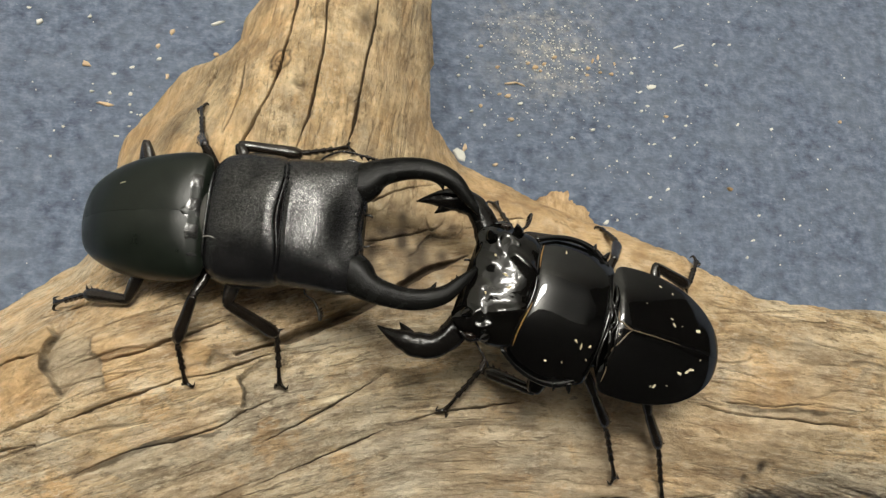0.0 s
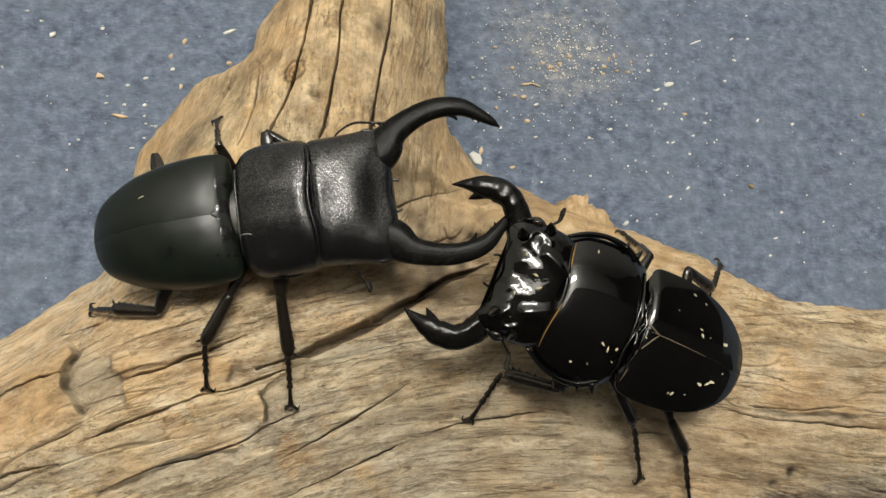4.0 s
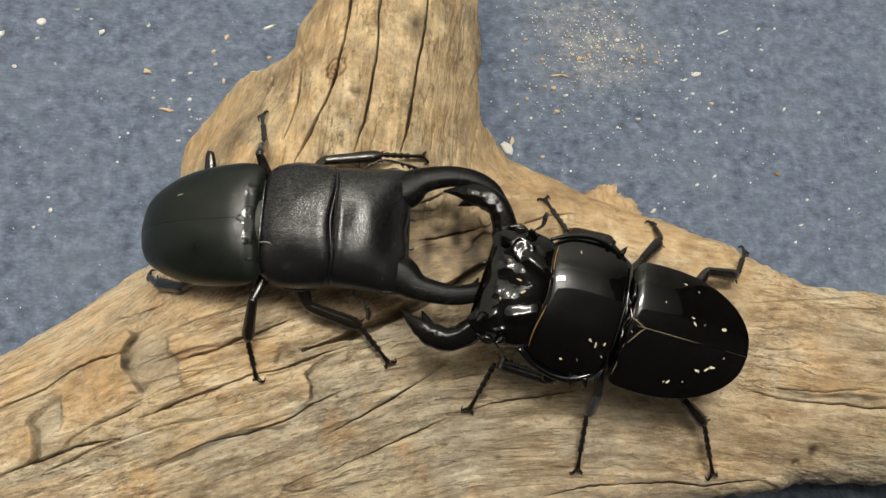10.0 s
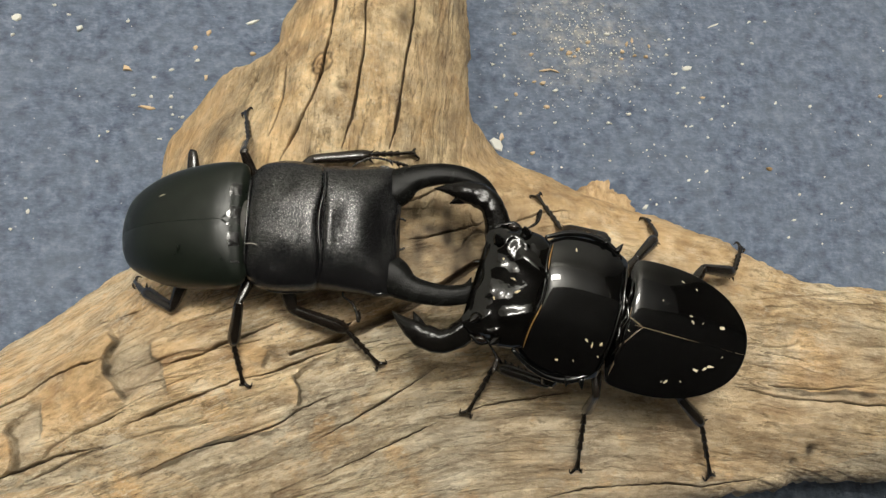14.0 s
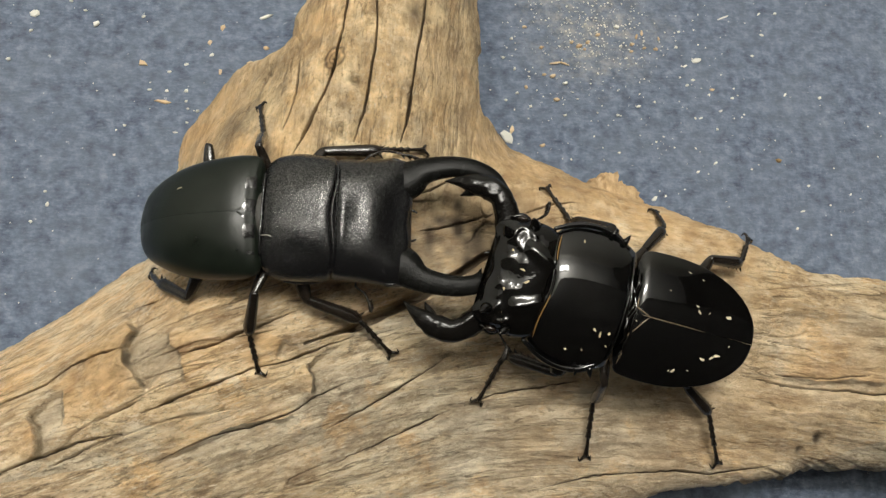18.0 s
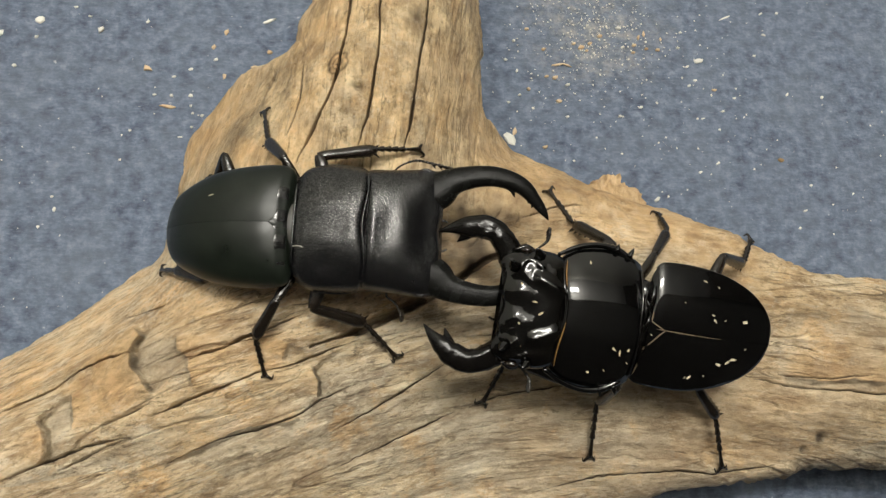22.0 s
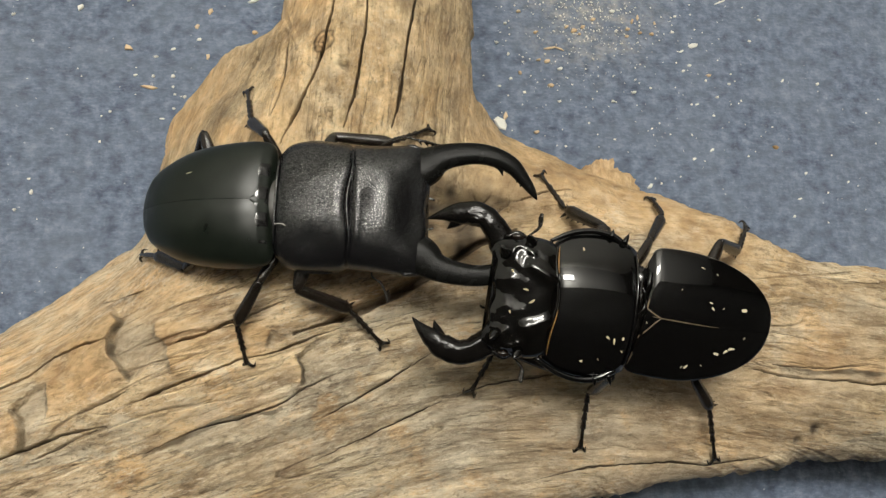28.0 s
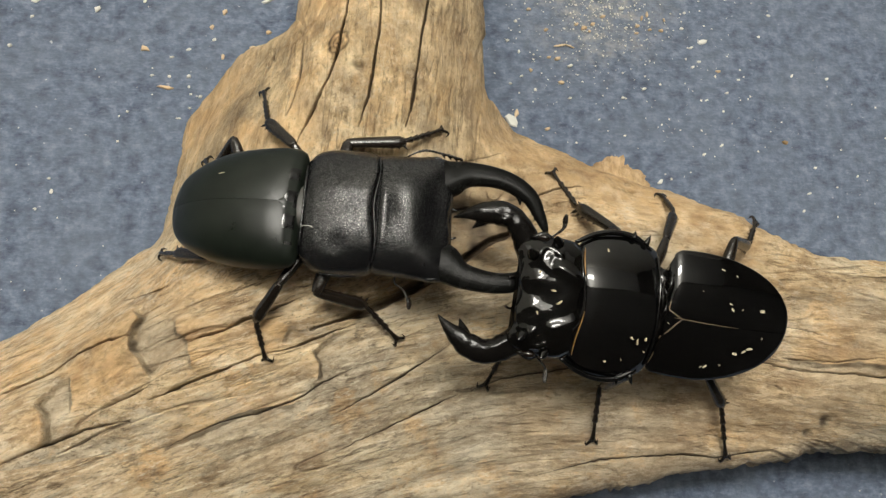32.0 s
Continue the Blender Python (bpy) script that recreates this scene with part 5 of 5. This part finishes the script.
        piece("palp", *tube([(front - 2, side * 3, -7.0), (front + 0.4, side * 3.6, -6.8), (front + 1.6, side * 3.2, -6.8)], [0.8, 0.6, 0.5], 7, 9), LEG, rig["head"])
        jaw_part = piece("mandible", *(short_jaw(side) if glossy else long_jaw(side)), jaw, root, "thick curved jaw with forked tip" if glossy else "long smooth curved jaw with one inner tooth")
        rig["jaw", side] = jaw_part
        for where, (_, (a, b), _) in LEG_PLAN.items():
            if glossy and where != "rear":
                b -= 1.0
            leg = piece("leg", *femur_shape(a, (1.65 if glossy else 1.1) if where == "front" else 0.78 if where == "mid" else 0.95), LEG, root)
            rig[where, side] = (leg, piece("tibia", *tibia_shape(b, side if where != "front" else -side, 1.35 if glossy and where == "front" else 1.0), LEG, leg), piece("tarsus", *tarsus_shape(FOOT_LENGTH[glossy][where][0 if side > 0 else 1]), LEG, leg))
    rng = random.Random(12 if glossy else 3)
    if glossy:
        spots = [(-13.6, -5.2, 0.8), (-14.3, -4.0, 1.1), (-17.0, -4.4, 0.5), (-22.5, -4.6, 1.4), (-22.0, 4.6, 1.9), (-20.8, 5.4, 1.2), (-18.4, 6.2, 1.4), (-12.4, 10.4, 1.1), (-11.4, 10.7, 0.6), (-10.6, -12.2, 0.7),
                 (-14.2, -11.4, 0.5), (0.2, 1.6, 0.5), (-6, -7, 0.4), (-24.6, 1.8, 0.5), (-16, 9.6, 0.5)]
        def flake(x, y, z, s):
            w = rng.uniform(0, 6.28)
            long, wide = rng.uniform(0.6, 0.95), rng.uniform(0.18, 0.42)
            ring = []
            for k in range(6):
                a, r = k * math.pi / 3 + rng.uniform(-0.4, 0.4), s * rng.uniform(0.55, 1.1)
                px, py = r * long * math.cos(a), r * wide * math.sin(a)
                ring.append((px * math.cos(w) - py * math.sin(w), px * math.sin(w) + py * math.cos(w)))
            top = [((x + px) / 1000, (y + py) / 1000, (z + 0.10 + 0.04 * px) / 1000) for px, py in ring]
            low = [((x + px) / 1000, (y + py) / 1000, (z - 0.12) / 1000) for px, py in ring]
            return top + low, [(0, 1, 2, 3, 4, 5)] + [(k + 6, (k + 1) % 6 + 6, (k + 1) % 6, k) for k in range(6)]

        spots = [q for q in spots if abs(q[1]) < 12.5 * min(1, (33.5 + q[0]) / 12)]
        shapes = [flake(x, y, top_of(wing, x, y, 2.0, brim) + 0.06, s * 0.9) for x, y, s in spots]
        piece("stuck_crumbs", *joined(*shapes), CRUMB, root, "pale wood crumbs stuck to the wing cases", smooth=False)
        shapes = []
        for x, y, s, st in [(15.5, -12.0, 0.8, pron), (8.6, 6.4, 1.0, pron), (6.9, 7.2, 1.3, pron), (4.9, 6.4, 0.8, pron), (4.4, 9.2, 0.5, pron), (9.5, 11.5, 0.6, pron), (13, 12.4, 0.8, pron), (25.2, -4.6, 1.1, head), (28.0, -1.6, 1.2, head),
                            (26.5, 0.8, 1.1, head), (28.0, 7.4, 1.2, head), (29.4, 8.2, 0.8, head), (28.4, -9.6, 0.6, head), (31.1, -5.2, 0.8, head), (23.8, 5.2, 0.6, head), (30.6, 3.6, 0.7, head)]:
            shapes.append(flake(x, y, top_of(st, x, y, 2.4, brim if st is pron else 0) + 0.12, s * 0.95))
        piece("stuck_crumbs", *joined(*shapes), CRUMB, rig["head"], "pale wood crumbs stuck to head and thorax", smooth=False)
    else:
        x, y = 4.2, -6.2
        z = top_of(pron, x, y, 2.9) + 0.1
        piece("hair", *tube([(x - 1.2, y + 0.8, z), (x + 0.4, y + 0.9, z + 0.25), (x + 1.8, y + 0.1, z + 0.2), (x + 2.4, y - 1.4, z)], [0.12, 0.16, 0.16, 0.10], 6, 14), HAIR, rig["pronotum"], "pale stuck hair")
        x, y = -17, 6.3
        z = top_of(wing, x, y, 2.5) + 0.08
        piece("stuck_crumb", *tube([(x - 0.7, y - 0.2, z), (x, y, z + 0.08), (x + 0.7, y + 0.15, z)], [0.15, 0.28, 0.15], 6, 6, 0.5), CRUMB, root)
    return rig


# ---- how the beetles move: time, waist x and y, turn, pitch and roll of the body, turn and pitch of the thorax, opening of the far and the near jaw ----
MATTE_ROWS = [
    (0, -0.0241, 0.0605, -3.8, -22.7, 7.9, -1.8, 14.5, 0, 3),
    (2, -0.0218, 0.0610, -3.5, -18.3, 5.6, -0.7, 12.8, 0, 3),
    (2.5, -0.0218, 0.0610, -3.5, -18.3, 5.6, -0.7, 12.8, 0, 3),
    (4.5, -0.0215, 0.0643, 11.2, -13.2, 10.0, -1.7, 3.6, 17, 5),
    (5, -0.0209, 0.0629, 6.5, -19.0, 12.3, -4.4, 13.7, 13, 13),
    (5.5, -0.0218, 0.0653, -0.5, -25.0, 8.6, -1.6, 12.4, -10, -9),
    (6, -0.0234, 0.0637, -6.9, -25.2, 4.4, 3.2, 22.5, -2, 8),
    (6.2, -0.0265, 0.0618, -14.1, -27.0, 6.7, 1.6, 15.3, 18, 14),
    (6.4, -0.0335, 0.0629, -23.8, -36.3, 6.0, -8.0, 1.2, 21, 20),
    (6.5, -0.0318, 0.0617, -22.6, -38.0, 8.0, -6.5, 0.0, 26, 27),
    (6.6, -0.0292, 0.0599, -19.8, -39.2, 10.6, -3.0, -1.0, 29, 34),
    (6.7, -0.0252, 0.0610, -12.3, -36.5, 15.0, 0.9, 0.3, 34, 34),
    (6.8, -0.0152, 0.0621, -6.1, -22.6, 11.9, 3.3, 5.2, 26, 30),
    (6.9, -0.0124, 0.0625, -4.9, -15.0, 10.0, -4.0, 6.0, 20, 20),
    (7, -0.0119, 0.0627, -4.4, -11.8, 8.8, -8.0, 6.3, 16, 12),
    (7.5, -0.0218, 0.0614, -0.1, -20.9, 11.9, -4.9, 11.5, -8, 0),
    (7.8, -0.0258, 0.0586, 3.4, -28.1, 12.2, 2.6, 17.1, -8, 0),
    (8, -0.0303, 0.0595, -8.1, -28.9, 10.9, 4.6, 25.7, -14, -26),
    (8.5, -0.0266, 0.0602, -1.2, -21.3, 5.5, -2.6, 19.6, -1, 0),
    (9, -0.0266, 0.0602, -1.2, -21.3, 5.5, -2.6, 19.6, -1, 0),
    (13, -0.0265, 0.0600, -1.1, -21.3, 5.7, -2.6, 20.1, -1, 0),
    (20.5, -0.0265, 0.0600, -1.1, -21.3, 5.7, -2.6, 20.1, -1, 0),
    (21, -0.0265, 0.0600, -1.2, -21.2, 5.5, -2.7, 20.4, -1, 0),
    (21.5, -0.0203, 0.0588, -3.0, -17.7, 7.3, -2.0, 14.2, 0, -1),
    (23, -0.0211, 0.0590, -5.4, -17.5, 6.9, 1.9, 14.2, -2, -1),
    (25, -0.0209, 0.0581, -2.8, -17.6, 6.7, -0.5, 14.0, -5, -1),
    (28, -0.0208, 0.0600, -1.9, -17.4, 5.9, -1.7, 14.2, -2, 0),
    (29, -0.0207, 0.0582, -4.8, -16.9, 4.7, -2.8, 14.2, 1, 2),
    (29.5, -0.0181, 0.0592, -4.8, -16.4, 1.5, -1.3, 16.3, -10, 0),
    (30, -0.0179, 0.0586, -2.4, -16.6, 2.4, -5.6, 15.1, -6, 2),
    (31, -0.0176, 0.0588, -4.0, -16.3, 2.1, -1.5, 16.4, -12, 2),
    (32, -0.0184, 0.0592, -4.9, -16.7, 0.2, 1.3, 15.9, -15, 0),
]
GLOSSY_ROWS = [
    (0, 0.0690, 0.0401, 172.1, -15.1, -8.2, -7.1, 7.3, 28, 42),
    (2, 0.0698, 0.0400, 171.6, -16.2, -8.2, -7.6, 6, 27, 40),
    (2.5, 0.0698, 0.0400, 171.6, -16.2, -8.2, -7.6, 6, 27, 40),
    (4.5, 0.0699, 0.0416, 163.3, -19.2, -14, 1, 6.5, 35, 33),
    (5, 0.0715, 0.0390, 170.7, -19.2, -18, -2.9, -0.9, -4, 13),
    (5.5, 0.0705, 0.0378, 170.6, -18, -17.5, -7, 2, 16, 13),
    (6, 0.0685, 0.0382, 170.6, -14.4, -16.5, -9.1, 4.4, 31, 40),
    (6.5, 0.0687, 0.0408, 168, -14.5, -14, -5, 4.5, 30, 14),
    (7, 0.0684, 0.0410, 165.5, -15.3, -13.2, 0, 8.4, 12, 12),
    (7.5, 0.0618, 0.0396, 168.5, -9, -15, -4, 0, 32, 34),
    (8, 0.0635, 0.0417, 158.4, -10.4, -5, -8, 1, 44, -25),
    (8.5, 0.0606, 0.0389, 167.8, -7.6, -17.5, -1.8, 0.9, 41, 28),
    (9, 0.0606, 0.0389, 167.8, -7.6, -17.5, -1.8, 0.9, 41, 28),
    (13, 0.0606, 0.0389, 167.8, -7.6, -17.5, -1.8, 0.9, 41, 28),
    (20.5, 0.0606, 0.0389, 167.8, -7.6, -17.5, -1.8, 0.9, 41, 28),
    (21, 0.0614, 0.0381, 168.6, -8.4, -17.5, -1.4, 1, 41, 28),
    (21.5, 0.0632, 0.0365, 172.2, -7.6, -25, 1.2, -1.9, 12, 12),
    (22, 0.0633, 0.0365, 172, -6.6, -27, 2, -1.9, 34, 10),
    (23, 0.0633, 0.0365, 172, -6.6, -27, 2, -1.9, 34, 11),
    (25, 0.0638, 0.0362, 170.8, -4.6, -27, 3.2, -1.6, 34, 12),
    (28, 0.0638, 0.0365, 171.6, -5, -27, 2.8, -1.6, 34, 13),
    (29, 0.0635, 0.0361, 173.8, -7, -26, -1, 0.2, 32, 17),
    (29.5, 0.0668, 0.0356, 174, -7, -27, 0.6, -3, 33, 16),
    (30, 0.0662, 0.0357, 171.8, -6.9, -27, 2, -4.4, 34, 14),
    (31, 0.0661, 0.0357, 171.9, -6.9, -27, 2.2, -4.6, 35, 12),
    (32, 0.0661, 0.0352, 171.6, -6.9, -27, 2, -4.6, 35, 11),
]
# footholds on the wood: time, ankle, toes
MATTE_FEET = {
    ("front", 1): [(0, (-0.0024, 0.0788, 0.0714), (0.0080, 0.0837, 0.0664)), (2, (-0.0023, 0.0793, 0.0714), (0.0091, 0.0828, 0.0658)), (6.5, (-0.0017, 0.0783, 0.0711), (0.0087, 0.0841, 0.0662)), (9, (0.0027, 0.0805, 0.0705), (0.0148, 0.0835, 0.0636)), (13, (0.0031, 0.0799, 0.0703), (0.0147, 0.0837, 0.0636)), (21, (0.0025, 0.0790, 0.0703), (0.0144, 0.0821, 0.0636)), (21.5, (0.0004, 0.0804, 0.0711), (0.0119, 0.0826, 0.0647)), (23, (0.0012, 0.0799, 0.0708), (0.0143, 0.0854, 0.0640)), (29, (0.0082, 0.0784, 0.0686), (0.0188, 0.0860, 0.0616)), (32, (0.0075, 0.0784, 0.0688), (0.0181, 0.0851, 0.0619))],
    ("mid", 1): [(13, (-0.0259, 0.0837, 0.0662), (-0.0292, 0.0991, 0.0542))],
    ("rear", 1): [(13, (-0.0400, 0.0725, 0.0572), (-0.0440, 0.0810, 0.0480))],
    ("front", -1): [(0, (-0.0052, 0.0380, 0.0606), (-0.0040, 0.0279, 0.0536)), (4.5, (-0.0072, 0.0355, 0.0597), (-0.0063, 0.0261, 0.0531)), (5, (0.0008, 0.0403, 0.0609), (0.0078, 0.0308, 0.0533)), (13, (-0.0012, 0.0392, 0.0607), (0.0075, 0.0316, 0.0536))],
    ("mid", -1): [(13, (-0.0268, 0.0353, 0.0609), (-0.0248, 0.0273, 0.0544))],
    ("rear", -1): [(0, (-0.0499, 0.0471, 0.0532), (-0.0686, 0.0474, 0.0333)), (2, (-0.0499, 0.0472, 0.0532), (-0.0688, 0.0473, 0.0333)), (4.5, (-0.0476, 0.0474, 0.0547), (-0.0658, 0.0538, 0.0290)), (5, (-0.0495, 0.0474, 0.0533), (-0.0638, 0.0460, 0.0392)), (6, (-0.0518, 0.0556, 0.0450), (-0.0674, 0.0597, 0.0207)), (7, (-0.0511, 0.0593, 0.0430), (-0.0655, 0.0614, 0.0206)), (8, (-0.0547, 0.0536, 0.0435), (-0.0665, 0.0675, 0.0133)), (13, (-0.0504, 0.0498, 0.0508), (-0.0687, 0.0692, 0.0101)), (21, (-0.0514, 0.0497, 0.0501), (-0.0685, 0.0688, 0.0106)), (21.5, (-0.0499, 0.0552, 0.0473), (-0.0646, 0.0623, 0.0205)), (23, (-0.0493, 0.0544, 0.0485), (-0.0644, 0.0632, 0.0197)), (32, (-0.0493, 0.0545, 0.0485), (-0.0644, 0.0620, 0.0210))],
}
GLOSSY_FEET = {
    ("front", -1): [(13, (0.0502, 0.0654, 0.0632), (0.0462, 0.0770, 0.0556))],
    ("mid", -1): [(13, (0.0766, 0.0662, 0.0614), (0.0757, 0.0715, 0.0548))],
    ("rear", -1): [(13, (0.0945, 0.0559, 0.0619), (0.0993, 0.0638, 0.0577))],
    ("front", 1): [(0, (0.0423, 0.0329, 0.0581), (0.0353, 0.0244, 0.0502)), (6, (0.0416, 0.0346, 0.0588), (0.0361, 0.0249, 0.0506)), (8, (0.0409, 0.0342, 0.0586), (0.0363, 0.0248, 0.0505)), (8.5, (0.0320, 0.0324, 0.0567), (0.0257, 0.0199, 0.0471)), (13, (0.0339, 0.0320, 0.0568), (0.0280, 0.0209, 0.0477))],
    ("mid", 1): [(0, (0.0775, 0.0173, 0.0487), (0.0811, 0.0077, 0.0395)), (6, (0.0793, 0.0187, 0.0493), (0.0809, 0.0077, 0.0395)), (6.5, (0.0555, 0.0193, 0.0520), (0.0547, 0.0069, 0.0420)), (13, (0.0566, 0.0213, 0.0531), (0.0568, 0.0079, 0.0424))],
    ("rear", 1): [(13, (0.0901, 0.0171, 0.0470), (0.0942, 0.0054, 0.0372))],
}


def eased(rows, t):
    """The row at t, gliding from key to key with no overshoot."""
    if t <= rows[0][0]:
        return np.array(rows[0][1:], float)
    for a, b in zip(rows, rows[1:]):
        if t <= b[0]:
            k = (t - a[0]) / (b[0] - a[0])
            k = k * k * (3 - 2 * k)
            return (1 - k) * np.array(a[1:], float) + k * np.array(b[1:], float)
    return np.array(rows[-1][1:], float)


def aimed(p, q, up):
    """A pose at p whose x axis points to q and whose z axis leans to up."""
    x = (q - p).normalized()
    y = up.cross(x).normalized()
    z = x.cross(y)
    m = Matrix((x, y, z)).transposed().to_4x4()
    m.translation = p
    return m


def key_beetle(rig, rows, feet, height, pivot, drop, far, bends):
    times = sorted({0.0, 32.0, *(round(0.5 * k, 2) for k in range(65)), *(round(4.0 + 0.25 * k, 2) for k in range(20)), *(round(6.1 + 0.1 * k, 2) for k in range(9)), 7.65, 7.8, 7.9, *(round(20.5 + 0.25 * k, 2) for k in range(8)), *(round(28.5 + 0.25 * k, 2) for k in range(9))})
    keys = {}
    for t in times:
        x, y, turn, pitch, roll, neck, nod, jaw_far, jaw_near = eased(rows, t)
        body = pose(x, y, height, roll, pitch, turn)
        thorax = pose(0, 0, 0, max(0, -14 - roll), nod, neck)
        keys.setdefault(rig["root"], []).append((t, body))
        keys.setdefault(rig["pronotum"], []).append((t, thorax))
        keys.setdefault(rig["head"], []).append((t, thorax))
        for side in (1, -1):
            opening = jaw_far if side == far else jaw_near
            keys.setdefault(rig["jaw", side], []).append((t, thorax @ pose(rig["neck"] / 1000 - 0.001, pivot * side, drop, 0, 0, opening * side)))
            for where, (hip, lengths, bend) in LEG_PLAN.items():
                leg, shin, foot = rig[where, side]
                a, b = lengths[0] / 1000, lengths[1] / 1000
                spot = eased([(k, *p, *q) for k, p, q in feet[where, side]], t)
                back = body.inverted()
                ankle, toes = back @ Vector(spot[:3]), back @ Vector(spot[3:])
                start = Vector((hip[0], hip[1] * side, hip[2])) / 1000
                if where == "front":
                    start = thorax @ start
                way = ankle - start
                reach = min(max(way.length, abs(a - b) * 1.05 + 0.001), (a + b) * 0.995)
                way.normalize()
                ankle = start + way * reach
                along_it = (a * a - b * b + reach * reach) / (2 * reach)
                bend = bends.get((where, side), bend)
                out = Vector((bend[0], bend[1] * side, bend[2]))
                out = (out - way * out.dot(way)).normalized()
                knee = start + way * along_it + out * math.sqrt(max(a * a - along_it * along_it, 1e-10))
                thigh = aimed(start, knee, Vector((0, 0, 1)))
                keys.setdefault(leg, []).append((t, thigh))
                inner = thigh.inverted()
                keys.setdefault(shin, []).append((t, inner @ aimed(knee, ankle, Vector((0, 0, 1)))))
                keys.setdefault(foot, []).append((t, inner @ aimed(ankle, toes, Vector((0, 0, 1)))))
    for ob, poses in keys.items():
        walk(ob, poses)


def motions():
    key_beetle(matte_beetle, MATTE_ROWS, MATTE_FEET, 0.0775, 0.0105, -0.0040, 1, {("rear", 1): (0.3, 1.0, 0.6)})
    key_beetle(glossy_beetle, GLOSSY_ROWS, GLOSSY_FEET, 0.0768, 0.0098, -0.0070, -1, {})


room()
driftwood()
matte_beetle = stag_beetle(False)
glossy_beetle = stag_beetle(True)
crumbs()
motions()
